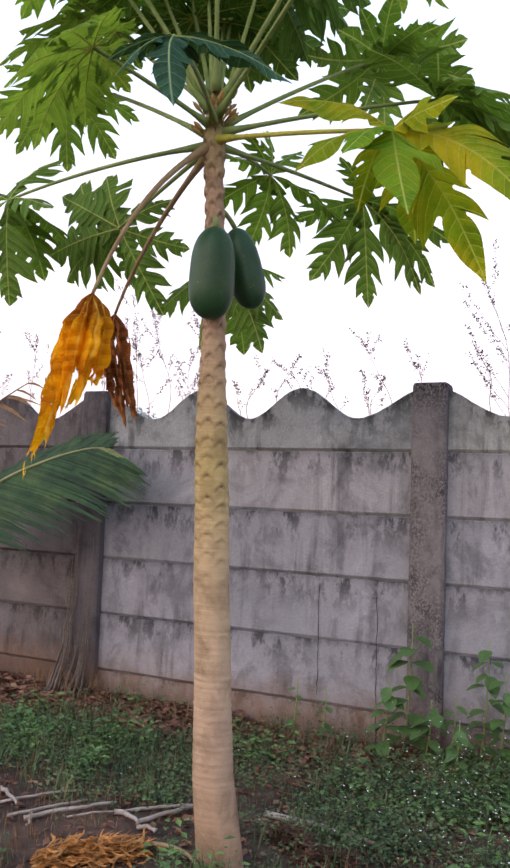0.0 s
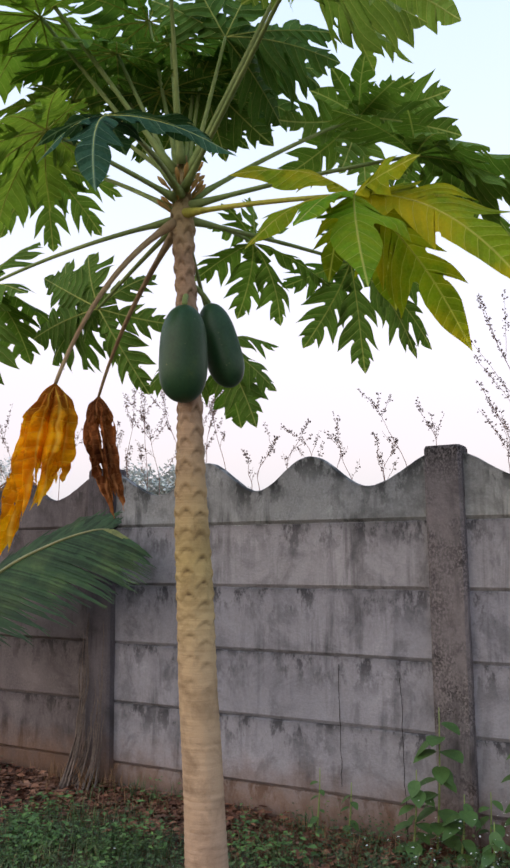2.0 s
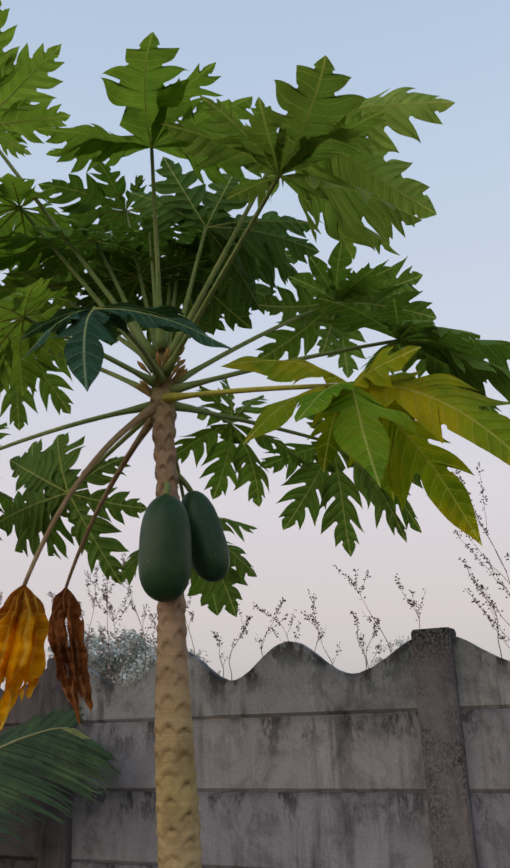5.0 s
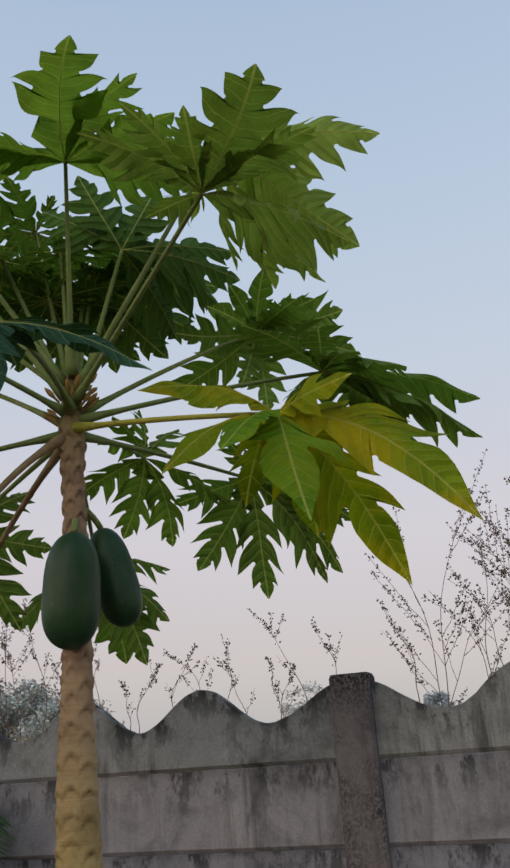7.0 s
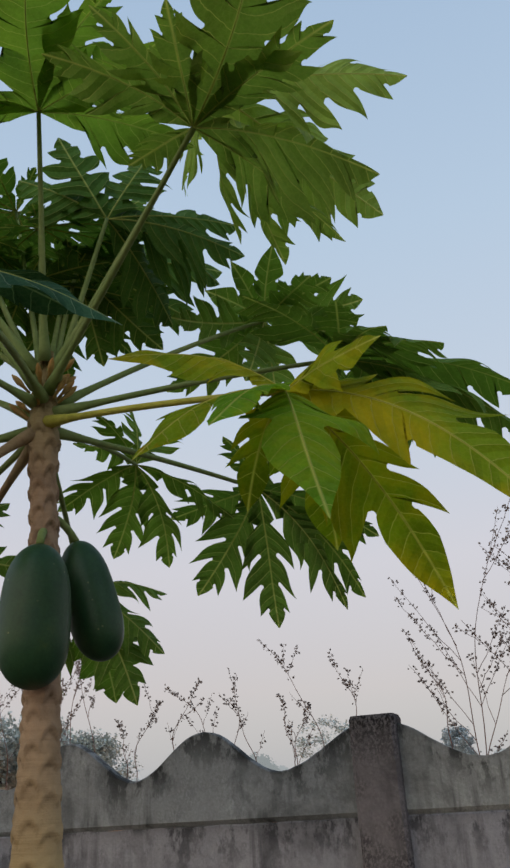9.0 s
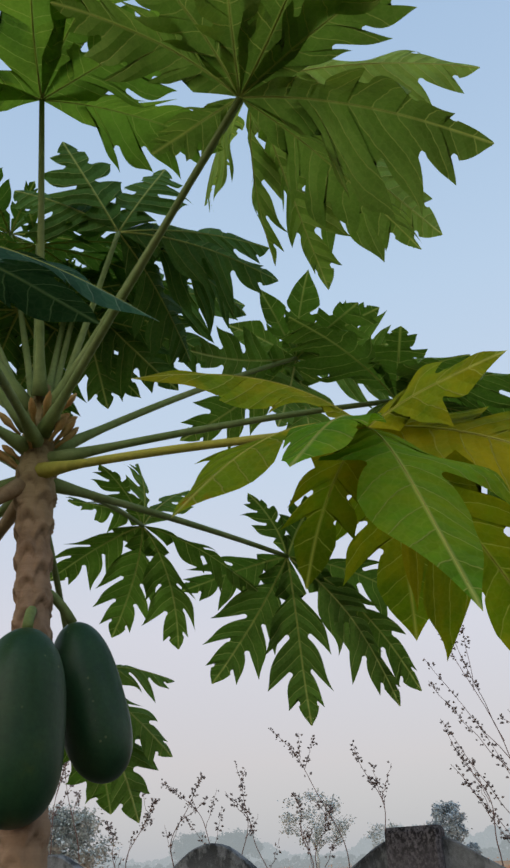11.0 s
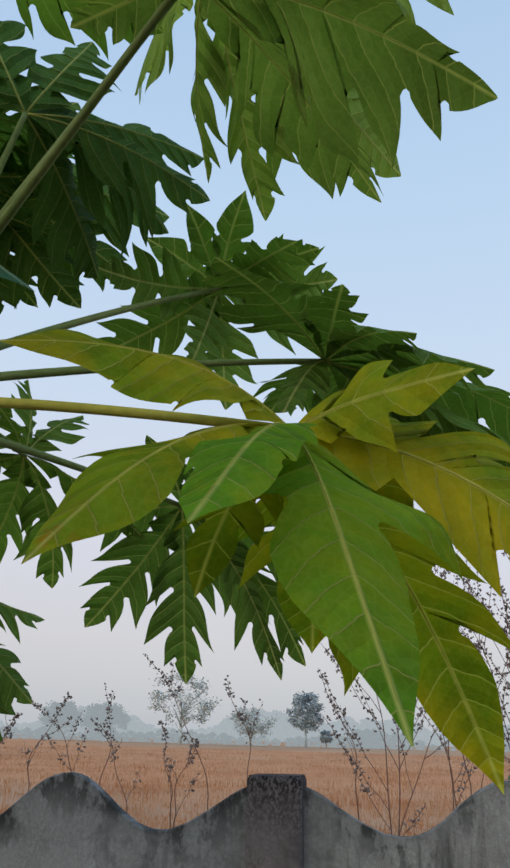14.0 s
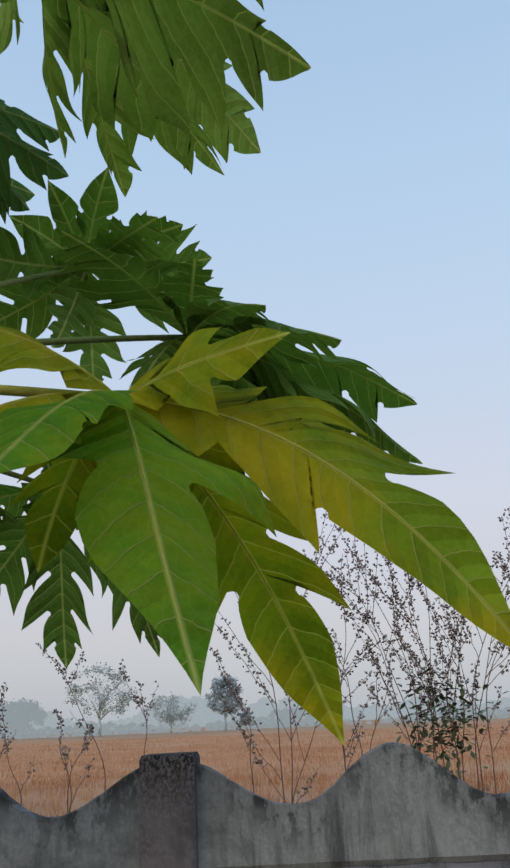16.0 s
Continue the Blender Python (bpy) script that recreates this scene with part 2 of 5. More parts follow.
# olive and fresh are lit copies of green, deep a shaded one, by colour
LEAF = {
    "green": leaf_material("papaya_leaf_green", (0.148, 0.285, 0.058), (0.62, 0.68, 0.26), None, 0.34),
    "olive": leaf_material("papaya_leaf_lit_olive", (0.278, 0.435, 0.096), (0.74, 0.75, 0.28), None, 0.36),
    "fresh": leaf_material("papaya_leaf_backlit_green", (0.250, 0.430, 0.080), (0.56, 0.66, 0.22), None, 0.46),
    "deep": leaf_material("papaya_leaf_shaded_green", (0.104, 0.222, 0.048), (0.46, 0.54, 0.20), None, 0.36),
    "yellowing": leaf_material("papaya_leaf_yellowing", (0.300, 0.450, 0.026), (0.80, 0.80, 0.22), (0.66, 0.570, 0.026), 0.50),
    "turning": leaf_material("papaya_leaf_turning", (0.210, 0.475, 0.034), (0.72, 0.80, 0.24), (0.38, 0.52, 0.028), 0.48),
    # the sky's reflection on the drooping lobes is put into this bluish colour
    "blue": leaf_material("papaya_leaf_sky_tinted", (0.042, 0.112, 0.064), (0.26, 0.40, 0.27), None, 0.25),
    "dead": leaf_material("papaya_leaf_dead_orange", (1.0, 0.54, 0.016), (1.0, 0.68, 0.10), (0.62, 0.20, 0.012), 0.50, 0.6, withered=(0.30, 0.095, 0.022)),
    "brown": leaf_material("papaya_leaf_dead_brown", (0.38, 0.135, 0.050), (0.46, 0.20, 0.08), (0.10, 0.032, 0.014), 0.2, 0.7),
}
STALK = speckled("leaf_stalk_green", [(0.19, 0.27, 0.085), (0.29, 0.36, 0.135)], 9, 0.6, 0.12, 0.2, 60)
RIB = speckled("leaf_rib_pale_green", [(0.44, 0.48, 0.11), (0.54, 0.57, 0.16)], 9, 0.6, 0.08, 0.2, 60)
STALK_PALE = speckled("leaf_stalk_yellow_green", [(0.46, 0.44, 0.075), (0.58, 0.54, 0.11)], 9, 0.6, 0.10, 0.2, 60)
STALK_DEAD = speckled("leaf_stalk_withered", [(0.44, 0.34, 0.19), (0.28, 0.17, 0.09)], 7, 0.7, 0.2, 0.4, 60)
BUD = speckled("bud_dull_orange", [(0.42, 0.20, 0.05), (0.50, 0.36, 0.14)], 30, 0.7, 0.2, 0.2, 80)


def fruit_material():
    """Dark green waxy skin with pale specks, paler towards the blossom end in patches."""
    m = speckled("papaya_skin_green", [(0.014, 0.050, 0.022), (0.024, 0.074, 0.032), (0.034, 0.088, 0.034), (0.080, 0.125, 0.026)], 9, 0.42, 0.34, 0.15, 120, 0.003)
    n, l = m.node_tree.nodes, m.node_tree.links
    b = n["Principled BSDF"]
    old = b.inputs["Base Color"].links[0].from_socket
    v = coords(n, l, "Object")
    cell = n.new("ShaderNodeTexVoronoi")
    cell.inputs["Scale"].default_value = 62.0
    l.new(v, cell.inputs["Vector"])
    dots = math_node(n, l, "MULTIPLY", math_node(n, l, "LESS_THAN", cell.outputs["Distance"], 0.13), ramp_of(n, l, noise_tex(n, l, v, 9.0, 3.0, 0.6), [(0.50, (0, 0, 0)), (0.58, (0.8, 0.8, 0.8))]))
    l.new(mix(n, l, dots, old, (0.20, 0.24, 0.10)), b.inputs["Base Color"])
    return m


FRUIT = fruit_material()


# ---- mesh helpers ----
def part(name, bm, mat, parent=None, label="", smooth=True):
    """Links a bmesh as one mesh object, under a thing or a part where one is given."""
    me = bpy.data.meshes.new(name)
    bm.normal_update()
    bm.to_mesh(me)
    bm.free()
    for m in mat if isinstance(mat, (list, tuple)) else [mat]:
        me.materials.append(m)
    if smooth:
        me.shade_smooth()
    ob = new(name, me)
    ob.parent = parent
    return tagged(ob, label)


def thing(name, place, label, category, group="", kind=""):
    ob = new(name)
    ob.location = place
    ob.empty_display_size = 0.1
    return tagged(ob, label, category, group, kind)


def tube(bm, points, radii, sides=10, cap=True, mat=0):
    """A tapered tube along points."""
    pts = [Vector(p) for p in points]
    rings, ref = [], None
    for k, p in enumerate(pts):
        d = (pts[min(k + 1, len(pts) - 1)] - pts[max(k - 1, 0)]).normalized()
        if ref is None:
            ref = d.cross(Vector((0.31, 0.9, 0.2))).normalized()
        ref = (ref - d * ref.dot(d)).normalized()
        other = d.cross(ref)
        rings.append([bm.verts.new(p + radii[k] * (math.cos(a) * ref + math.sin(a) * other)) for a in (2 * math.pi * i / sides for i in range(sides))])
    for a, b in zip(rings, rings[1:]):
        for i in range(sides):
            f = bm.faces.new((a[i], a[(i + 1) % sides], b[(i + 1) % sides], b[i]))
            f.material_index = mat
    if cap:
        bm.faces.new(rings[-1]).material_index = mat
        bm.faces.new(rings[0][::-1]).material_index = mat
    return rings


def arc(a, b, bend, n=14):
    """A quadratic curve from a to b, pushed by bend at its middle."""
    a, b, c = Vector(a), Vector(b), (Vector(a) + Vector(b)) / 2 + 2 * Vector(bend) / 2
    return [(1 - t) ** 2 * a + 2 * t * (1 - t) * c + t * t * b for t in (i / (n - 1) for i in range(n))]


# ---- ground ----
def ground_material():
    m, n, l, b = material("yard_soil_and_dry_field", 0.95, 0.1)
    v = coords(n, l, "Object")
    soil = ramp_of(n, l, noise_tex(n, l, v, 3.0, 8.0, 0.65), [(0.3, (0.040, 0.028, 0.024)), (0.5, (0.085, 0.055, 0.042)), (0.7, (0.17, 0.105, 0.075))])
    sep = n.new("ShaderNodeSeparateXYZ")
    l.new(v, sep.inputs[0])
    field = ramp_of(n, l, noise_tex(n, l, coords(n, l, "Object", (0.10, 0.10, 1)), 1.0, 8.0, 0.6), [(0.3, (0.52, 0.24, 0.115)), (0.5, (0.60, 0.295, 0.15)), (0.7, (0.63, 0.36, 0.205))])
    far = noise_tex(n, l, coords(n, l, "Object", (0.008, 0.012, 1)), 1.0, 5.0, 0.6)
    field = mix(n, l, ramp_of(n, l, far, [(0.42, (0, 0, 0)), (0.58, (0.6, 0.6, 0.6))]), field, (0.42, 0.33, 0.23))
    side = math_node(n, l, "GREATER_THAN", sep.outputs["Y"], 0.1)
    col = mix(n, l, side, soil, field)
    l.new(col, b.inputs["Base Color"])
    bump(n, l, b, noise_tex(n, l, v, 22.0, 6.0, 0.7), 0.7, 0.03)
    return m


def ground_height(x, y):
    if y > 0.1:
        return -0.12 - 0.25 * min(1.0, (y - 0.1) / 6)
    near = max(0.0, 1 - math.hypot(x + 0.16, y + 1.55) / 0.5)
    return -0.075 + 0.035 * noise.noise((x * 1.3, y * 1.3, 0)) + 0.012 * noise.noise((x * 6, y * 6, 3)) + 0.03 * near


def build_ground():
    xs = [-4000, -1500, -500, -150, -50, -20, -10] + [-6 + 0.12 * i for i in range(101)] + [10, 20, 50, 150, 500, 1500, 4000]
    ys = [-4000, -1000, -200, -50, -20, -10, -7] + [-5 + 0.1 * i for i in range(52)] + [0.5, 1, 2, 4, 7, 12, 20, 40, 80, 150, 300, 600, 1200, 2500, 4500]
    bm = bmesh.new()
    grid = [[bm.verts.new((x, y, ground_height(x, y))) for x in xs] for y in ys]
    for a, b in zip(grid, grid[1:]):
        for i in range(len(xs) - 1):
            bm.faces.new((a[i], a[i + 1], b[i + 1], b[i]))
    return tagged(part("ground", bm, ground_material()), "bare reddish yard soil and dry orange field beyond the wall", "ground", kind="structure")


build_ground()

# ---- precast concrete boundary wall ----
PITCH, POST_W, JOINT = 1.93, 0.165, 1.30
PANEL_H, CREST, TROUGH = 0.31, 1.625, 1.468


def wave(x):
    """The scalloped top of the wall; x from a post's middle."""
    x = x % PITCH
    if x < 0.375 or x > PITCH - 0.375:
        d = min(x, PITCH - x) / 0.375
        return TROUGH + (CREST - 0.01 - TROUGH) * (0.5 + 0.5 * math.cos(math.pi * d))
    return TROUGH + (CREST - TROUGH) * (0.5 - 0.5 * math.cos(2 * math.pi * (x - 0.375) / ((PITCH - 0.75) / 2)))


def panel_bm(z0, top, x0=0.06, x1=PITCH - 0.06, thick=0.05, cols=36, rows=8):
    """One slab: its front towards -y, its edges chamfered, darker algae near its top edge by the edge value."""
    bm = bmesh.new()
    layer = bm.verts.layers.float.new("edge")
    front, back = [], []
    for j in range(rows + 1):
        rf, rb = [], []
        for i in range(cols + 1):
            x = x0 + (x1 - x0) * i / cols
            zt = top(x) + 0.0035 * noise.noise((x * 24, z0 * 9, 2)) + 0.002 * noise.noise((x * 70, z0 * 9, 5))
            z = z0 if j == 0 else zt if j == rows else z0 + 0.017 + (zt - z0 - 0.022) * (j - 1) / (rows - 2)
            c = 0.016 if j == 0 else 0.005 if j == rows else 0.0
            y = 0.006 * noise.noise((x * 1.5, z * 2.0, z0 * 7)) * (0 if c else 1)
            rf.append(bm.verts.new((x, -thick / 2 + c + y, z)))
            rb.append(bm.verts.new((x, thick / 2 - c, z)))
            rf[-1][layer] = rb[-1][layer] = max(0.0, 1 - (zt - z) / 0.20)
        front.append(rf)
        back.append(rb)
    for j in range(rows):
        for i in range(cols):
            bm.faces.new((front[j][i], front[j][i + 1], front[j + 1][i + 1], front[j + 1][i]))
            bm.faces.new((back[j][i + 1], back[j][i], back[j + 1][i], back[j + 1][i + 1]))
        bm.faces.new((front[j][0], front[j + 1][0], back[j + 1][0], back[j][0]))
        bm.faces.new((front[j + 1][cols], front[j][cols], back[j][cols], back[j + 1][cols]))
    for i in range(cols):
        bm.faces.new((front[rows][i], front[rows][i + 1], back[rows][i + 1], back[rows][i]))
        bm.faces.new((front[0][i + 1], front[0][i], back[0][i], back[0][i + 1]))
    return bm


def post_bm():
    bm = bmesh.new()
    layer = bm.verts.layers.float.new("edge")
    w, d, c = POST_W / 2, 0.075, 0.012
    outline = [(-w + c, -d), (w - c, -d), (w, -d + c), (w, d - c), (w - c, d), (-w + c, d), (-w, d - c), (-w, -d + c)]
    zs = [-0.4, 0.0, 0.2, 0.4, 0.6, 0.8, 1.0, 1.2, 1.35, 1.45, 1.55, 1.615, 1.629]
    rings = []
    for z in zs:
        s = 0.93 if z == zs[-1] else 1.0
        rings.append([bm.verts.new((x * s + 0.003 * noise.noise((x * 9, y * 9, z * 5)), y * s + 0.003 * noise.noise((x * 9, y * 9, z * 5 + 9)), z)) for x, y in outline])
        for v in rings[-1]:
            v[layer] = max(0.0, 1 - (1.629 - z) / 0.22)
    for a, b in zip(rings, rings[1:]):
        for i in range(8):
            bm.faces.new((a[i], a[(i + 1) % 8], b[(i + 1) % 8], b[i]))
    bm.faces.new(rings[-1])
    return bm


def build_wall():
    wall = thing("boundary_wall", (0.092, 0.02, 0), "weathered grey precast concrete wall with a scalloped top", "wall", kind="structure")
    wall.rotation_euler = (0, radians(-0.8), 0)
    post = part("post", post_bm(), POST_CONCRETE, wall, "black-speckled concrete post", smooth=False)
    first, slabs = -5, []
    for k in range(5):
        z1 = JOINT - PANEL_H * k
        slabs.append(part("panel", panel_bm(z1 - PANEL_H, lambda x, z1=z1: z1), CONCRETE, wall, smooth=False))
    slabs.append(part("scalloped_panel", panel_bm(JOINT, wave, cols=72), SCALLOPED, wall, "wavy-topped concrete slab", smooth=False))
    # darker copies for the left end: stains and shade both in the colour
    old = {}
    for ob in [post] + slabs:
        old[ob.name] = ob.data.copy()
        old[ob.name].materials[0] = STAINED_SHADED
    for k in range(-5, 6):
        for ob in [post] + slabs:
            if k == -5:
                ob.location = (k * PITCH, 0, 0)
                continue
            c = ob.copy()
            if (k < -1) if ob is not post else (k < 0):
                c.data = old[ob.name]
            scene.collection.objects.link(c)
            c.location = (k * PITCH, 0, 0)
    return wall


build_wall()


# ---- papaya tree ----
HUB = Vector((-0.306, -1.560, 2.220))
TRUNK = [(-0.140, -0.25, 0.086), (-0.156, -0.05, 0.075), (-0.168, 0.05, 0.070), (-0.193, 0.21, 0.0625), (-0.212, 0.48, 0.0580), (-0.233, 0.77, 0.0550), (-0.249, 1.07, 0.0535),
         (-0.260, 1.23, 0.0505), (-0.267, 1.37, 0.0465), (-0.271, 1.50, 0.0405), (-0.273, 1.61, 0.0370), (-0.289, 1.95, 0.0305), (-0.302, 2.10, 0.0305), (-0.306, 2.19, 0.036), (-0.310, 2.30, 0.027), (-0.312, 2.42, 0.012)]


def trunk_at(z):
    for (x0, z0, r0), (x1, z1, r1) in zip(TRUNK, TRUNK[1:]):
        if z <= z1:
            f = (z - z0) / (z1 - z0)
            return Vector((x0 + f * (x1 - x0), -1.553, z)), r0 + f * (r1 - r0)
    return Vector((TRUNK[-1][0], -1.553, z)), TRUNK[-1][2]


def trunk_bm():
    """Ringed below, with staggered leaf scars above."""
    bm = bmesh.new()
    mark = bm.verts.layers.float.new("scar")
    rings, sides, n = [], 64, 460
    for j in range(n + 1):
        z = -0.2 + 2.62 * j / n
        c, r = trunk_at(z)
        ring = []
        for i in range(sides):
            a = 2 * math.pi * i / sides
            scar = max(0.0, min(1.0, (z - 0.64) / 0.42))
            band = 0.0008 * (math.sin(z * 300 + 2.0 * math.sin(a) + 5 * noise.noise((0, 0, z * 9))) ** 3) * (1 - scar) * min(1, max(0, z * 6))
            u, w = a / (2 * math.pi) * 7, (z - 0.7) / 0.062
            w += 0.5 * (math.floor(u) % 2) + 0.45 * noise.noise((math.floor(u) * 3.7, z * 5.0, 2))
            fu, fw = (u % 1) - 0.5, (w % 1) - 0.5
            lip = math.exp(-((fw - 0.25 + 1.1 * fu * fu) / 0.13) ** 2) - 0.6 * math.exp(-((fw - 0.02 + 1.1 * fu * fu) / 0.15) ** 2)
            bulge = 0.0034 * lip * scar * (1 + 0.7 * max(0.0, min(1.0, (z - 1.45) / 0.3)))
            lump = 0.003 * noise.noise((math.cos(a) * 1.5, math.sin(a) * 1.5, z * 3))
            flare = 0.012 * max(0, 1 - (z + 0.1) / 0.25) * noise.noise((math.cos(a) * 1.6, math.sin(a) * 1.6, 4)) if z < 0.15 else 0
            v = bm.verts.new(c + (r + band + bulge + lump + flare) * Vector((math.cos(a), math.sin(a), 0)))
            v[mark] = scar * (math.exp(-((fw - 0.06 + 1.1 * fu * fu) / 0.060) ** 2) * (1 - 1.5 * abs(fu)) + 0.5 * math.exp(-((fw - 0.12) / 0.08) ** 2 - (fu / 0.10) ** 2))
            ring.append(v)
        rings.append(ring)
    for a, b in zip(rings, rings[1:]):
        for i in range(sides):
            bm.faces.new((a[i], a[(i + 1) % sides], b[(i + 1) % sides], b[i]))
    bm.faces.new(rings[-1])
    return bm


def bark_material():
    m, n, l, b = material("papaya_bark", 0.85, 0.15)
    v = coords(n, l, "Object")
    sep = n.new("ShaderNodeSeparateXYZ")
    l.new(v, sep.inputs[0])
    base = ramp_of(n, l, math_node(n, l, "DIVIDE", sep.outputs["Z"], 2.4),
                   [(0.0, (0.36, 0.235, 0.15)), (0.16, (0.50, 0.35, 0.24)), (0.36, (0.52, 0.38, 0.22)), (0.48, (0.49, 0.375, 0.165)), (0.60, (0.45, 0.32, 0.19)), (0.70, (0.45, 0.31, 0.22)), (0.86, (0.42, 0.28, 0.18)), (0.94, (0.32, 0.25, 0.12))])
    blot = noise_tex(n, l, v, 11.0, 6.0, 0.65, 0.5)
    base = mix(n, l, 0.75, base, ramp_of(n, l, blot, [(0.3, (0.45, 0.42, 0.40)), (0.55, (1, 1, 1))]), "MULTIPLY")
    attr = n.new("ShaderNodeAttribute")
    attr.attribute_name = "scar"
    base = mix(n, l, math_node(n, l, "MULTIPLY", math_node(n, l, "MULTIPLY", attr.outputs["Fac"], 0.85), ramp_of(n, l, noise_tex(n, l, v, 30.0, 3.0, 0.6), [(0.35, (0.3, 0.3, 0.3)), (0.6, (1, 1, 1))])), base, (0.13, 0.085, 0.045))
    ring = noise_tex(n, l, coords(n, l, "Object", (3, 3, 95)), 1.0, 5.0, 0.6)
    base = mix(n, l, 0.24, base, ramp_of(n, l, ring, [(0.35, (0.55, 0.5, 0.45)), (0.6, (1, 1, 1))]), "MULTIPLY")
    l.new(base, b.inputs["Base Color"])
    fine = noise_tex(n, l, v, 70.0, 5.0, 0.7)
    bump(n, l, b, math_node(n, l, "ADD", fine, ring), 0.55, 0.005)
    return m


# Lobes of a papaya leaf: the angle from the main lobe, and the length as a share of the main lobe's.
LOBES = [(0, 1.0), (36, 0.94), (-36, 0.94), (72, 0.84), (-72, 0.84), (108, 0.66), (-108, 0.66), (146, 0.42), (-146, 0.42)]


def quad_curve(a, b, c, n):
    return [((1 - t) ** 2 * a[0] + 2 * t * (1 - t) * b[0] + t * t * c[0], (1 - t) ** 2 * a[1] + 2 * t * (1 - t) * b[1] + t * t * c[1]) for t in (i / n for i in range(1, n + 1))]


# Half a lobe for a length of 1: its first notch, then teeth of (tip, notch beyond it), each as (along, out).
OUTLINES = {
    "deep": ((0.265, 0.048), (((0.60, 0.222), (0.505, 0.054)), ((0.805, 0.212), (0.715, 0.060)), ((0.935, 0.108), (0.880, 0.050)))),
    "toothed": ((0.320, 0.110), (((0.490, 0.240), (0.430, 0.138)), ((0.670, 0.262), (0.585, 0.128)), ((0.825, 0.212), (0.745, 0.092)), ((0.940, 0.122), (0.885, 0.050)))),
    "ovate": ((0.300, 0.055), (((0.545, 0.170), (0.525, 0.100)),)),
    "fan": ((0.42, 0.120), (((0.700, 0.265), (0.585, 0.120)), ((0.880, 0.245), (0.745, 0.088)), ((0.985, 0.135), (0.890, 0.042)))),
    "bold": ((0.330, 0.125), (((0.560, 0.300), (0.560, 0.100)),)),
    "broad": ((0.300, 0.170), (((0.430, 0.285), (0.455, 0.135)),)),
    "winged": ((0.360, 0.205), (((0.560, 0.365), (0.515, 0.115)),)),
    "long": ((0.230, 0.070), (((0.500, 0.255), (0.350, 0.070)), ((0.700, 0.290), (0.570, 0.090)))),
    "lance": ((0.310, 0.100), (((0.520, 0.190), (0.450, 0.075)), ((0.720, 0.185), (0.610, 0.060)))),
    "narrow": ((0.255, 0.070), (((0.540, 0.150), (0.500, 0.075)),)),
    "entire": ((0.26, 0.115), (((0.490, 0.220), (0.480, 0.180)), ((0.720, 0.185), (0.690, 0.135)))),
}


def lobe_outline(rng, style, slope=0.33):
    """Half a lobe's edge from the leaf's middle to the tip: bulging teeth drawn out to forward points, and notches with round ends."""
    first, teeth = OUTLINES[style]
    j = lambda k: rng.uniform(1 - k, 1 + k)
    pts = [(u, u * slope) for u in (0, 0.06, 0.12, 0.18, 0.225)]
    s = (first[0] * j(0.04), first[1] * j(0.12))
    pts.append(s)
    for tip, notch in teeth:
        t = (tip[0] * j(0.03), tip[1] * j(0.10))
        e = (notch[0] * j(0.02), notch[1] * j(0.16))
        e = (max(e[0], t[0] - 0.95 * (t[1] - e[1]) + 0.018, s[0] + 0.03), e[1])
        belly = (s[0] + 0.62 * (t[0] - s[0]), s[1] + 0.78 * (t[1] - s[1]))
        pts += quad_curve(s, (s[0] + 0.24 * (t[0] - s[0]), s[1] + 0.66 * (t[1] - s[1])), belly, 6)
        pts += quad_curve(belly, (belly[0] + 0.62 * (t[0] - belly[0]), belly[1] + 0.34 * (t[1] - belly[1])), t, 4)
        r = min(0.016, 0.3 * (t[1] - e[1]))
        pts += quad_curve(t, (e[0] + 0.40 * (t[0] - e[0]), e[1] + 0.46 * (t[1] - e[1])), (e[0] - 0.8 * r, e[1] + 1.3 * r), 5)
        pts += [(e[0] - 0.5 * r, e[1] + 0.4 * r), e, (e[0] + 0.9 * r, e[1] + 0.1 * r)]
        s = (e[0] + 1.5 * r, e[1] + 0.7 * r)
        pts.append(s)
    u, w = s
    if u < 0.8:
        run, swell = {"bold": (0.12, 0.155), "ovate": (0.10, 0.150), "broad": (0.11, 0.178), "winged": (0.11, 0.165), "long": (0.10, 0.125), "lance": (0.12, 0.095), "narrow": (0.16, 0.09), "entire": (0.05, 0.15)}.get(style, (0.07, w + 0.030))
        pts += quad_curve((u, w), (u + 0.45 * run, w + 0.80 * (swell - w)), (u + run, swell), 5)
        u, w = u + run, swell
    pts += quad_curve((u, w), (u + 0.36 * (1.03 - u), 0.84 * w), (u + 0.66 * (1.03 - u), 0.38 * w), 5)
    pts += quad_curve((u + 0.66 * (1.03 - u), 0.42 * w), (u + 0.80 * (1.03 - u), 0.12 * w), (1.03, 0.0), 3)
    return pts


def bend(q, size, droop, tip_drop=0.0):
    """The leaf's own bowing: points sink with the square of their way from the stalk."""
    r = math.hypot(q[0], q[1]) / size
    s = 1 - 0.10 * droop * r * r
    return Vector((q[0] * s, q[1] * s, q[2] - size * (0.5 * droop * r * r + tip_drop * r * r)))


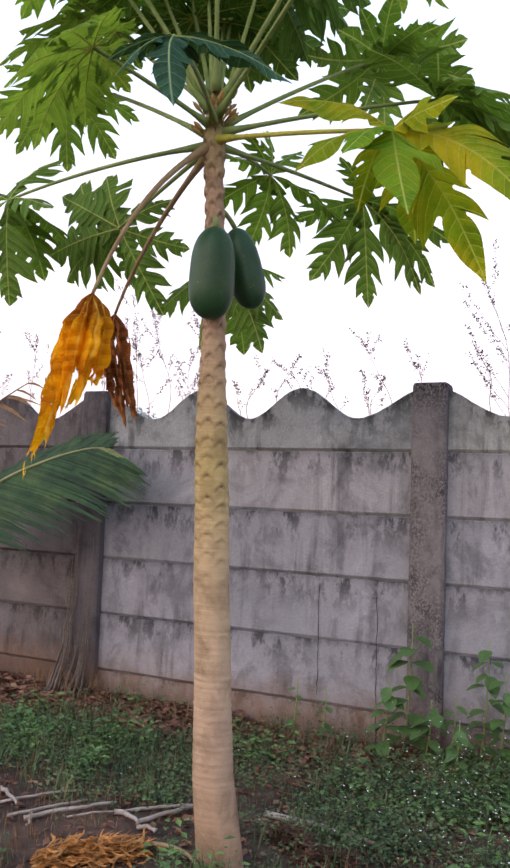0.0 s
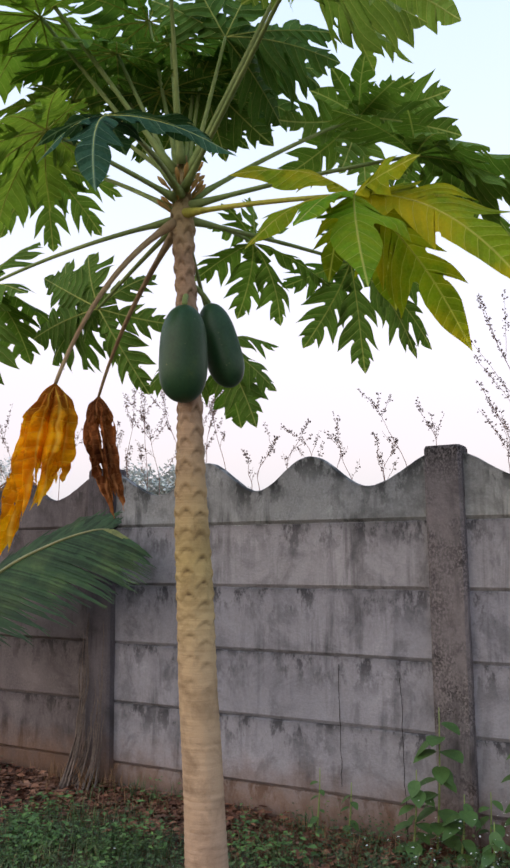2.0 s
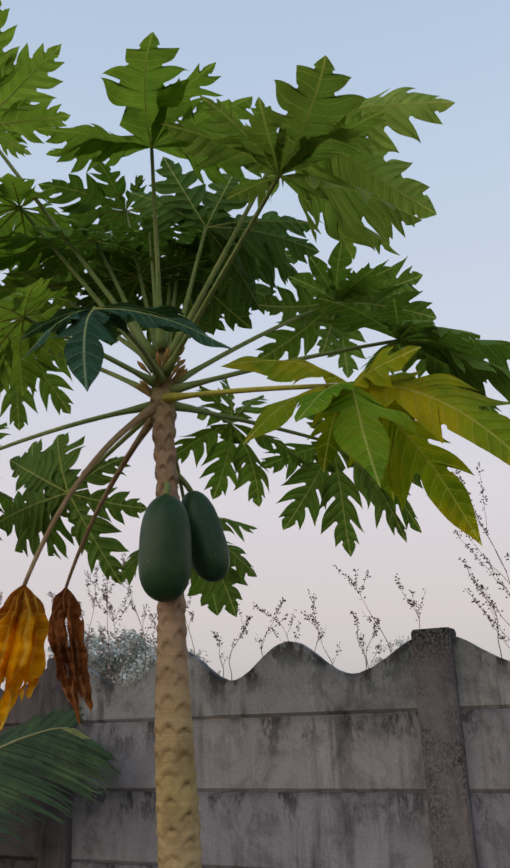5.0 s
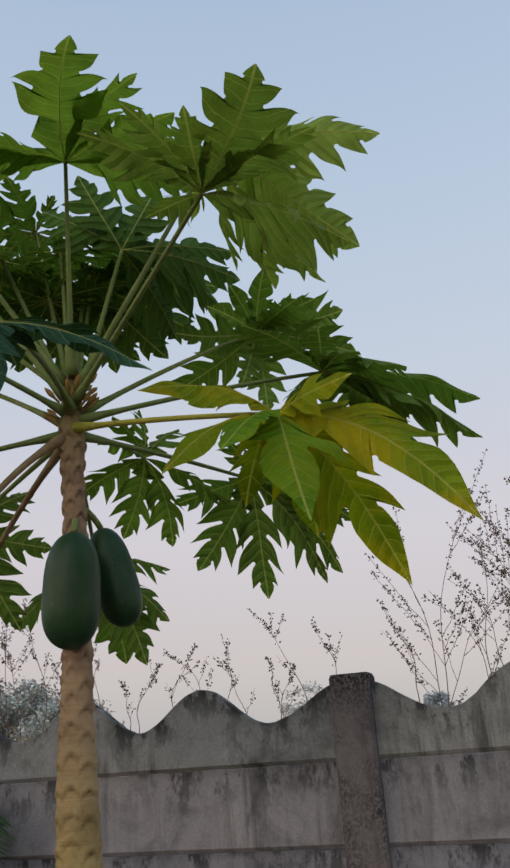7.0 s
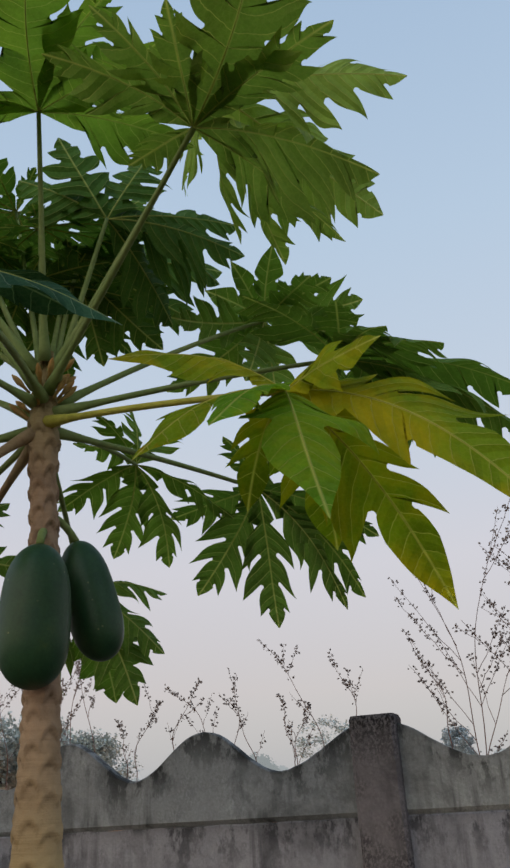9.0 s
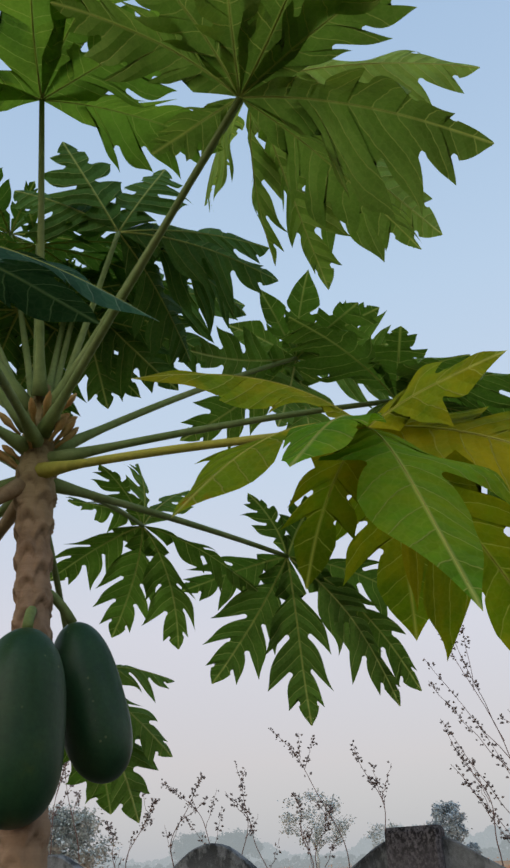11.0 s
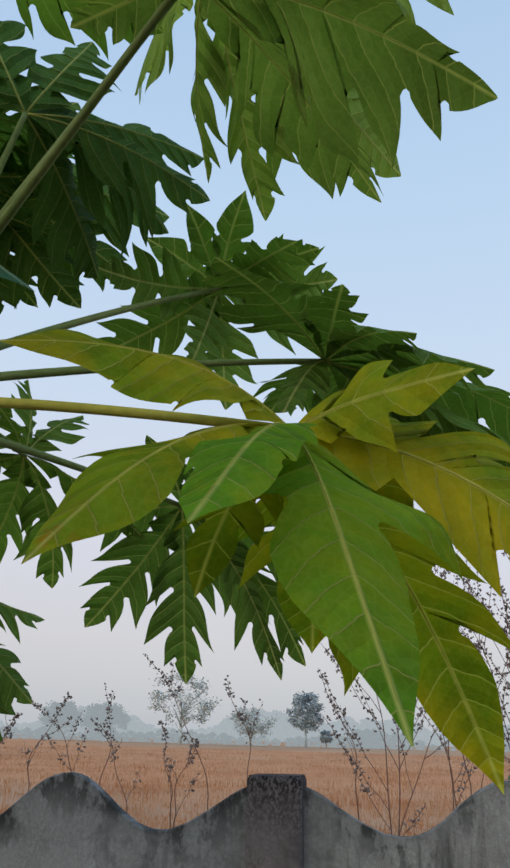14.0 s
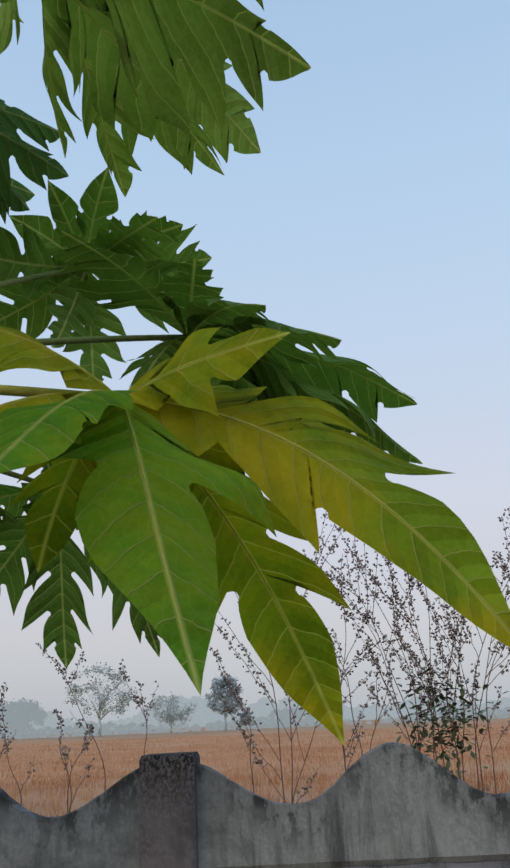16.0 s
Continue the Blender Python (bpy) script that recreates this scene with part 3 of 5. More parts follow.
def leaf_bm(size, droop, seed, tweaks=(), fold=0.18, wavy=1.0, lobes=LOBES, wide=1.0, style="deep"):
    """A blade in its own axes: x along the main lobe, z its upper side. Slot 0 skin, slot 1 ribs."""
    rng = random.Random(seed)
    bm = bmesh.new()
    uvl = bm.loops.layers.uv.new("lobe")
    turns = dict((k, (da, dl, dz)) for k, da, dl, dz in tweaks)
    steps = 5
    for k, (ang, length) in enumerate(lobes):
        da, dl, dz = turns.get(k, (rng.uniform(-2, 2), rng.uniform(0.96, 1.04), rng.uniform(-0.05, 0.05)))
        L, a = size * length * dl, radians(ang)
        twist = rng.uniform(-0.25, 0.25)
        ph = rng.uniform(0, 6)

        def place(u, v, lift=0.0):
            turn = a + radians(da) * min(1.0, u / 0.4)
            x, y = u * L, v * L * (0.85 if length < 0.5 else 1.0)
            z = -fold * abs(y) + twist * y * u + wavy * 0.045 * size * math.sin(ph + 9 * u + 4 * v) * abs(v) * 3 + lift
            q = (x * math.cos(turn) - y * math.sin(turn), x * math.sin(turn) + y * math.cos(turn), z)
            return bend(q, size, droop, dz)

        for side in (1, -1):
            cols, um = [], 0.0
            for u, w in lobe_outline(rng, style):
                w *= 1 + (wide - 1) * min(1.0, u / 0.4)
                um = max(um, u - 0.95 * w)
                cols.append([(um + (u - um) * i / steps, side * w * i / steps) for i in range(steps + 1)])
            verts = [[(bm.verts.new(place(u, v)), u * L, v * L) for u, v in c] for c in cols]
            for c0, c1 in zip(verts, verts[1:]):
                for i in range(steps):
                    quad = [c0[i], c1[i], c1[i + 1], c0[i + 1]]
                    if side > 0:
                        quad = quad[::-1]
                    quad = [q for j, q in enumerate(quad) if all((q[0].co - p[0].co).length > 1e-6 for p in quad[:j])]
                    if len(quad) < 3:
                        continue
                    f = bm.faces.new([q[0] for q in quad])
                    for lp, q in zip(f.loops, quad):
                        lp[uvl].uv = (q[1], q[2])
        n = 12
        rib = [place(0.02 + 0.93 * i / n, 0, -0.001) for i in range(n + 1)]
        tube(bm, rib, [size * 0.0085 * (1 - 0.85 * i / n) * (0.6 + 0.4 * length) for i in range(n + 1)], 6, True, 1)
    bmesh.ops.remove_doubles(bm, verts=bm.verts, dist=1e-5)
    return bm


def arched_leaf_bm(hub, lobes, seed, greener=0, freely=False):
    """A blade whose lobes arch from the stalk's end to their own tips. lobes: (tip, arch, width, roll, edge style)."""
    rng = random.Random(seed)
    bm = bmesh.new()
    uvl = bm.loops.layers.uv.new("lobe")
    steps = 6
    ways = np.array([(Vector(l[0]) - hub).normalized() for l in lobes])
    flat = Vector(np.linalg.svd(ways - ways.mean(axis=0))[2][2])
    flat *= 1 if flat.z - flat.dot(Vector(ways.mean(axis=0))) > 0 else -1
    hang = max(0.3, min(0.95, max(0.3 - 1.3 * ways.mean(axis=0)[2], 1.05 - abs(flat.z))))
    up = Vector((0, 0, 1)) if freely else (flat * hang + Vector((0, 0, 1 - hang))).normalized()
    for k_lobe, (tip, arch, width, roll, style) in enumerate(lobes):
        d = Vector(tip) - hub
        L = d.length
        d.normalize()
        n0 = up.copy()
        if abs(d.dot(n0)) > 0.97:
            n0 = Vector((0.3, -0.9, 0.3))
        n0 = (n0 - d * n0.dot(d)).normalized()
        rise = n0.copy()
        n0 = Matrix.Rotation(radians(roll), 3, d) @ n0
        side0 = n0.cross(d)
        others = [Vector(w) for m, w in enumerate(ways) if m != k_lobe]
        ph, twist, curl = rng.uniform(0, 6), rng.uniform(-0.12, 0.12), rng.uniform(-0.04, 0.04)

        def place(u, v, lift=0.0):
            t = min(u, 1.02)
            c = hub + d * (L * t) + rise * (L * arch * 4 * t * (1 - t) * (1 - 0.35 * t)) + side0 * (L * curl * 4 * t * (1 - t))
            slope = arch * 4 * (1 - 2 * t)
            nn = (n0 - d * slope * n0.dot(rise)).normalized()
            y = v * L * width
            sink = (-0.10 * abs(y) - 0.45 * y * y / L if freely else -0.20 * abs(y) - 0.9 * y * y / L) + twist * y * t + 0.075 * L * math.sin(ph + 13 * u + 3 * (1 if v > 0 else -1)) * abs(v) * 2.2 * min(1, u * 3) + lift
            return c + side0 * y * (1 - 0.25 * abs(v)) + nn * sink

        for s in (1, -1):
            cols, um = [], 0.0
            gaps = [d.angle(w) for w in others if d.angle(w) > 0.15 and s * side0.dot(w) > 0.12]
            slope = math.tan(min(gaps) / 2) * 1.04 if gaps and min(gaps) < 1.5 else 0.36
            slope = max(slope, 0.72 if freely else 0.45)
            for u, w in lobe_outline(rng, style.split()[0 if s > 0 else -1], slope):
                um = max(um, u - 0.95 * w)
                cols.append([(um + (u - um) * i / steps, s * w * i / steps) for i in range(steps + 1)])
            verts = [[(bm.verts.new(place(u, v)), u * L, v * L * width) for u, v in c] for c in cols]
            for c0, c1 in zip(verts, verts[1:]):
                for i in range(steps):
                    quad = [c0[i], c1[i], c1[i + 1], c0[i + 1]]
                    if s > 0:
                        quad = quad[::-1]
                    quad = [q for k, q in enumerate(quad) if all((q[0].co - p[0].co).length > 1e-6 for p in quad[:k])]
                    if len(quad) < 3:
                        continue
                    f = bm.faces.new([q[0] for q in quad])
                    f.material_index = 2 if k_lobe < greener else 0
                    for lp, q in zip(f.loops, quad):
                        lp[uvl].uv = (q[1], q[2])
        tube(bm, [place(0.01 + 0.93 * i / 14, 0, 0.0004) for i in range(15)], [L * (0.0034 if freely else 0.0046) * (1 - 0.85 * i / 14) for i in range(15)], 6, True, 1)
    bmesh.ops.remove_doubles(bm, verts=bm.verts, dist=1e-5)
    return bm


# Leaves that arch like umbrellas: stalk end, kind, foot on the crown, stalk rise, lobes of (tip, arch, width, roll, edge style).
ARCHED = [
    ((-0.195, -1.810, 2.915), "fresh", 0.16, 0.0, (
        ((0.066, -2.215, 2.862), 0.05, 1.0, 0, "fan"), ((0.150, -2.060, 2.868), 0.05, 0.62, 0, "fan"),
        ((0.180, -1.915, 2.865), 0.05, 1.1, 0, "toothed"), ((-0.396, -2.066, 2.873), 0.05, 1.1, 0, "toothed"), ((-0.457, -1.957, 2.885), 0.05, 1.1, 0, "toothed"),
        ((0.090, -1.560, 2.920), 0.05, 1.1, 0, "toothed"))),
    ((0.260, -1.936, 2.578), "olive", 0.08, 0.0, (
        ((0.504, -2.253, 2.570), 0.06, 1.1, 0, "fan"), ((0.575, -2.110, 2.520), 0.06, 0.72, 0, "toothed"), ((0.332, -2.200, 2.582), 0.06, 0.72, 0, "toothed"),
        ((0.590, -1.925, 2.362), 0.06, 1.42, 8, "toothed"), ((0.466, -1.633, 2.463), 0.06, 1.1, 24, "toothed"),
        ((0.179, -2.180, 2.663), 0.06, 0.85, 0, "toothed"), ((0.028, -2.098, 2.703), 0.06, 0.9, 0, "toothed"),
        ((0.068, -1.837, 2.637), 0.06, 0.9, 0, "toothed"))),
    ((0.200, -1.660, 2.960), "olive", 0.13, 0.0, (
        ((0.635, -1.529, 2.962), 0.06, 1.15, 0, "toothed"), ((0.499, -1.240, 2.810), 0.06, 1.2, 0, "toothed"), ((0.238, -1.300, 2.690), 0.06, 1.0, 15, "deep"),
        ((0.130, -1.340, 2.760), 0.06, 0.9, 10, "deep"), ((-0.030, -1.360, 2.980), 0.06, 1.0, 0, "toothed"))),
    ((0.370, -1.815, 2.045), "yellowing", 0.0, 0.02, (
        ((0.482, -2.030, 1.742), 0.1, 0.90, 0, "winged broad"), ((0.340, -2.085, 1.880), 0.1, 0.8, 0, "entire"), ((0.580, -1.570, 1.692), 0.1, 1.0, -22, "long lance"),
        ((0.762, -1.800, 1.758), 0.15, 1.12, 60, "long narrow"), ((0.553, -1.880, 2.075), 0.08, 1.2, 70, "bold"), ((0.350, -1.460, 1.855), 0.12, 1.3, 0, "lance"),
        ((0.130, -2.000, 2.075), 0.15, 1.4, -38, "entire"), ((0.217, -2.075, 1.856), 0.12, 1.1, -18, "bold"), ((0.230, -1.650, 1.900), 0.12, 1.3, 0, "lance"),
        ((0.640, -1.720, 1.985), 0.12, 1.1, 40, "bold"))),
    ((-0.015, -2.285, 2.125), "blue", 0.06, 0.08, (
        ((0.098, -2.445, 1.870), 0.1, 0.75, 0, "bold"), ((0.225, -2.140, 2.040), 0.1, 0.8, 40, "entire"), ((-0.150, -2.350, 2.060), 0.1, 1.0, 0, "bold"),
        ((-0.120, -2.080, 2.150), 0.08, 1.0, 0, "bold"), ((0.060, -1.980, 2.190), 0.1, 0.9, 0, "entire"), ((-0.060, -2.435, 1.965), 0.1, 0.75, 0, "bold"))),
    ((0.347, -1.230, 2.405), "green", 0.03, 0.03, (
        ((0.222, -1.584, 2.417), 0.09, 0.95, 0, "toothed"), ((0.400, -1.464, 2.426), 0.09, 1.1, 0, "toothed"), ((0.510, -1.502, 2.313), 0.09, 1.0, 0, "toothed"), ((0.620, -1.469, 2.262), 0.09, 1.0, 0, "toothed"), ((0.774, -1.075, 2.300), 0.09, 1.35, 0, "toothed"),
        ((0.765, -1.120, 2.165), 0.09, 1.45, 0, "toothed"), ((0.560, -0.860, 2.220), 0.09, 1.0, 0, "deep"), ((0.404, -0.808, 2.386), 0.09, 1.0, 0, "deep"),
        ((0.187, -0.901, 2.441), 0.09, 1.0, 0, "deep"), ((0.300, -1.420, 2.230), 0.09, 1.0, 0, "deep"))),
    ((0.085, -1.030, 2.700), "green", 0.05, 0.04, (
        ((0.168, -1.168, 2.856), 0.06, 1.35, 0, "ovate"), ((0.046, -1.192, 2.818), 0.06, 1.1, 0, "ovate"), ((-0.088, -1.067, 2.830), 0.06, 1.25, 0, "ovate"),
        ((-0.097, -1.287, 2.612), 0.06, 1.05, 0, "deep"), ((0.293, -1.255, 2.658), 0.06, 1.05, 0, "deep"), ((0.325, -1.157, 2.703), 0.06, 1.05, 0, "deep"),
        ((0.324, -0.703, 2.900), 0.06, 1.05, 0, "deep"), ((0.358, -0.702, 2.714), 0.06, 1.05, 0, "deep"), ((0.060, -1.156, 2.445), 0.06, 1.05, 0, "deep"),
        ((0.118, -1.063, 2.390), 0.06, 1.05, 0, "deep"), ((-0.250, -1.000, 2.550), 0.06, 1.05, 0, "deep"))),
    ((-0.021, -0.868, 2.231), "green", -0.01, 0.02, (
        ((-0.041, -0.683, 1.857), 0.09, 1.08, 0, "deep"), ((-0.303, -0.676, 1.986), 0.09, 1.08, 0, "deep"), ((0.206, -0.825, 1.860), 0.09, 0.9, 0, "deep"),
        ((0.256, -0.810, 1.891), 0.09, 0.85, 0, "deep"), ((0.300, -0.760, 2.070), 0.09, 1.08, 0, "deep"), ((-0.347, -0.777, 2.214), 0.09, 1.08, 0, "deep"),
        ((-0.062, -1.026, 2.347), 0.09, 1.2, 0, "deep"), ((0.113, -1.028, 2.312), 0.09, 1.2, 0, "deep"))),
    ((-0.357, -1.007, 2.322), "green", 0.0, 0.05, (
        ((-0.576, -0.742, 2.128), 0.08, 1.05, 0, "deep"), ((-0.373, -0.749, 2.071), 0.08, 1.05, 0, "deep"), ((-0.690, -0.900, 2.260), 0.08, 1.05, 0, "deep"),
        ((-0.616, -0.945, 2.461), 0.08, 1.05, 0, "deep"), ((-0.345, -1.252, 2.383), 0.08, 1.05, 0, "deep"), ((-0.425, -0.907, 2.553), 0.08, 1.05, 0, "deep"),
        ((-0.324, -0.793, 2.500), 0.08, 1.05, 0, "deep"), ((-0.110, -0.860, 2.160), 0.08, 1.05, 0, "deep"))),
    ((-0.600, -0.900, 2.000), "green", -0.02, 0.06, (
        ((-0.448, -0.816, 1.656), 0.1, 1.35, 0, "deep"), ((-0.384, -0.772, 1.800), 0.1, 1.35, 0, "deep"), ((-0.640, -0.600, 1.690), 0.1, 1.35, 0, "deep"),
        ((-0.823, -1.041, 1.786), 0.1, 1.35, 0, "deep"), ((-0.790, -0.746, 1.691), 0.1, 1.35, 0, "deep"), ((-0.930, -0.850, 1.870), 0.1, 1.35, 0, "deep"),
        ((-0.420, -0.680, 2.000), 0.1, 1.35, 0, "deep"))),
    ((-0.849, -1.3, 2.063), "green", -0.02, 0.02, (
        ((-1.235, -1.18, 2.272), 0.07, 1.2, 0, "deep"), ((-1.077, -1.1, 2.367), 0.07, 1.2, 0, "deep"), ((-0.738, -1.1, 2.232), 0.07, 1.2, 0, "deep"),
        ((-0.645, -1.12, 2.019), 0.07, 1.2, 0, "deep"), ((-0.748, -1.12, 1.764), 0.07, 1.1, 0, "deep"), ((-0.941, -1.05, 1.895), 0.07, 1.2, 0, "deep"),
        ((-1.132, -1.05, 1.911), 0.07, 1.15, 0, "deep"), ((-1.234, -1.12, 1.93), 0.07, 1.15, 0, "deep"), ((-1.261, -1.2, 2.021), 0.07, 1.2, 0, "deep"), ((-1.288, -1.0, 2.399), 0.07, 0.8, 0, "deep"))),
    ((-1.300, -1.425, 2.180), "green", -0.01, 0.05, (
        ((-1.266, -1.191, 2.429), 0.09, 1.3, 0, "deep"), ((-1.021, -1.493, 2.096), 0.09, 1.3, 0, "deep"), ((-1.284, -1.031, 2.087), 0.09, 1.3, 0, "deep"),
        ((-1.373, -1.101, 1.950), 0.09, 1.3, 0, "deep"), ((-1.317, -1.363, 1.779), 0.09, 1.3, 0, "deep"), ((-1.550, -1.550, 1.900), 0.09, 1.3, 0, "deep"),
        ((-1.620, -1.400, 2.250), 0.09, 1.3, 0, "deep"))),
    ((-0.165, -1.535, 2.790), "deep", 0.1, 0.0, (
        ((-0.122, -1.396, 3.095), 0.07, 1.4, 0, "deep"),
        ((-0.294, -1.584, 3.067), 0.07, 1.4, 0, "deep"),
        ((0.092, -1.260, 2.884), 0.07, 1.4, 0, "deep"),
        ((0.116, -1.287, 2.757), 0.07, 1.4, 0, "deep"),
        ((0.005, -1.195, 2.754), 0.07, 1.4, 0, "deep"),
        ((-0.141, -1.200, 2.654), 0.07, 1.4, 0, "deep"),
        ((-0.438, -1.550, 2.999), 0.07, 1.4, 0, "deep"))),
    ((-0.405, -1.3, 2.852), "deep", 0.06, 0.02, (
        ((-0.2, -1.15, 2.611), 0.09, 1.3, 0, "deep"),
        ((-0.123, -1.05, 2.726), 0.09, 1.3, 0, "deep"),
        ((-0.364, -1.2, 2.571), 0.09, 1.3, 0, "deep"),
        ((-0.598, -1.25, 2.65), 0.09, 1.3, 0, "deep"),
        ((-0.691, -1.35, 2.819), 0.09, 1.3, 0, "deep"),
        ((-0.293, -1.1, 3.229), 0.09, 1.3, 0, "deep"),
        ((-0.066, -1.0, 2.938), 0.09, 1.3, 0, "deep"))),
]


def frame_of(centre, along, up):
    x = Vector(along).normalized()
    z = Vector(up)
    z = (z - x * z.dot(x)).normalized()
    y = z.cross(x)
    m = Matrix((x, y, z)).transposed().to_4x4()
    m.translation = centre
    return m


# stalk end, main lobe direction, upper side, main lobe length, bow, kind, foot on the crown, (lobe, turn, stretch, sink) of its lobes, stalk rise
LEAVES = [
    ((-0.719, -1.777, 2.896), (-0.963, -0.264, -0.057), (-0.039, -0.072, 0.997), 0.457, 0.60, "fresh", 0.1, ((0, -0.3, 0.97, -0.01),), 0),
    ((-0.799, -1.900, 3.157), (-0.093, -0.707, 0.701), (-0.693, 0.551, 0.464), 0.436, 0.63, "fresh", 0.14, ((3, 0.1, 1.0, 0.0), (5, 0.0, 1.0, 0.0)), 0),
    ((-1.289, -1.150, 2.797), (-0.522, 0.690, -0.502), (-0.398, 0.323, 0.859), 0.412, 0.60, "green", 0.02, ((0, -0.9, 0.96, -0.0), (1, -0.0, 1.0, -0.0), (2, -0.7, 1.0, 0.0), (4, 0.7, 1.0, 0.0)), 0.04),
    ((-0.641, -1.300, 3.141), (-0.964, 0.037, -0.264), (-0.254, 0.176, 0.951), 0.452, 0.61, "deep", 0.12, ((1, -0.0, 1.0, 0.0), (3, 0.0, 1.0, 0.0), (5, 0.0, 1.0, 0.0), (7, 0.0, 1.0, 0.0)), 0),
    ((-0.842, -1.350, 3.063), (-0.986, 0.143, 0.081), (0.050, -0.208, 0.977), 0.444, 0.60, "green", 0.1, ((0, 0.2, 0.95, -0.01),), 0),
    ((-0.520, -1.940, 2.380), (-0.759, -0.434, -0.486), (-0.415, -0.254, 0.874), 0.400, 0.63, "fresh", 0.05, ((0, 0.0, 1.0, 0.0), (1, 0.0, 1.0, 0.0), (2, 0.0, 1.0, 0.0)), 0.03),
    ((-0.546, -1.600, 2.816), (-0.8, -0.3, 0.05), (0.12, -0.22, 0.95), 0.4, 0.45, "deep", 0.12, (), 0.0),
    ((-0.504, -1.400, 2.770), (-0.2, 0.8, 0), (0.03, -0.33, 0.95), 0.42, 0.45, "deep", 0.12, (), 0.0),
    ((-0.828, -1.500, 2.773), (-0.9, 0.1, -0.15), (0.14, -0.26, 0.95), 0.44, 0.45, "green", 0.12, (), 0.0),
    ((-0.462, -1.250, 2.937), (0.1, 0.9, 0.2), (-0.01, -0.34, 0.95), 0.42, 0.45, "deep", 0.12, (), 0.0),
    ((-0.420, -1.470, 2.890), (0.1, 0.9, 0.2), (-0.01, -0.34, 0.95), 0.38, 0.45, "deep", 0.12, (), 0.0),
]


def fruit_bm(bm, top, low, wide):
    """An unripe papaya: blunt shoulders, fullest below the middle, faint ribs."""
    axis = (low - top)
    length = axis.length
    axis = axis.normalized()
    side = axis.cross(Vector((0, 1, 0))).normalized()
    other = axis.cross(side)
    rows, sides, rings = 30, 40, []
    for j in range(rows + 1):
        t = j / rows
        s = 0.5 - 0.5 * math.cos(math.pi * t)
        r = wide * max(0.003, 1 - (abs(2 * s - 1.06) / (1.06 if s < 0.53 else 0.94)) ** 3.1) ** 0.5 * (0.92 + 0.10 * s)
        rings.append([bm.verts.new(top + axis * (s * length) + r * (1 + 0.012 * math.cos(5 * a)) * (math.cos(a) * side + math.sin(a) * other)) for a in (2 * math.pi * i / sides for i in range(sides))])
    for a, b in zip(rings, rings[1:]):
        for i in range(sides):
            bm.faces.new((a[i], b[i], b[(i + 1) % sides], a[(i + 1) % sides]))
    bm.faces.new(rings[0])
    bm.faces.new(rings[-1][::-1])


def wilted_bm(top, lobes, radius, drift, seed):
    """A dead leaf collapsed round its stalk's end: one crumpled, pleated skirt, torn into hanging lobes. lobes: (direction, half width, length)."""
    rng = random.Random(seed)
    bm = bmesh.new()
    uvl = bm.loops.layers.uv.new("lobe")
    ph, cols, rows_n = rng.uniform(0, 9), 220, 64
    grid = []
    for i in range(cols + 1):
        a = 2 * math.pi * i / cols
        reach, own = 0.0, 0.0
        for deg, half, length in lobes:
            off = (math.degrees(a) - deg + 180) % 360 - 180
            f = abs(off) / half
            if f < 1.6:
                r = length * (max(0.0, 1 - f) ** 0.55 * 0.62 + 0.38)
                if r > reach:
                    reach, own = r, off
        reach *= 1 + 0.10 * noise.noise((a * 6, ph, 2)) + 0.07 * noise.noise((a * 19, ph, 5))
        reach = max(reach, 0.35 * max(l[2] for l in lobes))
        col = []
        for j in range(rows_n + 1):
            s = reach * j / rows_n
            k = s / radius
            r = radius * (1 - math.exp(-1.3 * k)) * (1.0 - 0.30 * min(1, max(0, s - 0.20) / 0.25))
            pleat = 0.30 * math.sin(8 * a + ph + 1.5 * noise.noise((a, s * 7, ph))) + 0.16 * math.sin(19 * a + 3 * math.sin(s * 14 + ph))
            r *= 1 + pleat * min(1, s / 0.10) + 0.32 * noise.noise((math.cos(a) * 2.3, math.sin(a) * 2.3, s * 11 + ph)) + 0.16 * noise.noise((math.cos(a) * 6, math.sin(a) * 6, s * 30 + ph))
            aa = a + 0.16 * noise.noise((a * 2, s * 9, ph + 3))
            p = Vector(top) + Vector((r * math.cos(aa), r * math.sin(aa), -s)) + Vector((drift[0], drift[1], 0)) * s * (0.4 + 0.6 * s / 0.4)
            p += Vector((noise.noise((a * 3, s * 22, 1)), noise.noise((a * 3, s * 22, 2)), noise.noise((a * 3, s * 22, 3)))) * 0.006
            col.append((bm.verts.new(p), s, radians(own) * radius))
        grid.append(col)
    for c0, c1 in zip(grid, grid[1:]):
        for j in range(rows_n):
            mid = noise.noise((c0[j][2] * 60 + ph, c0[j][1] * 16, ph))
            if mid > 0.33 and c0[j][1] > 0.07:
                continue
            quad = [c0[j], c0[j + 1], c1[j + 1], c1[j]]
            f = bm.faces.new([q[0] for q in quad])
            for lp, q in zip(f.loops, quad):
                lp[uvl].uv = (q[1], q[2])
    bmesh.ops.remove_doubles(bm, verts=bm.verts, dist=1e-5)
    return bm


WILTED = [
    ((-0.510, -1.880, 1.650), "dead", 0.09, 0.062, (-0.15, -0.10), [(225, 26, 0.575), (180, 20, 0.46), (262, 20, 0.47), (296, 18, 0.40), (330, 18, 0.34), (5, 22, 0.28), (60, 30, 0.27), (120, 30, 0.36)]),
    ((-0.900, -1.225, 1.748), "brown", 0.05, 0.043, (0.15, 0.06), [(200, 40, 0.38), (290, 38, 0.47), (350, 34, 0.40), (50, 40, 0.42), (120, 45, 0.38)]),
]


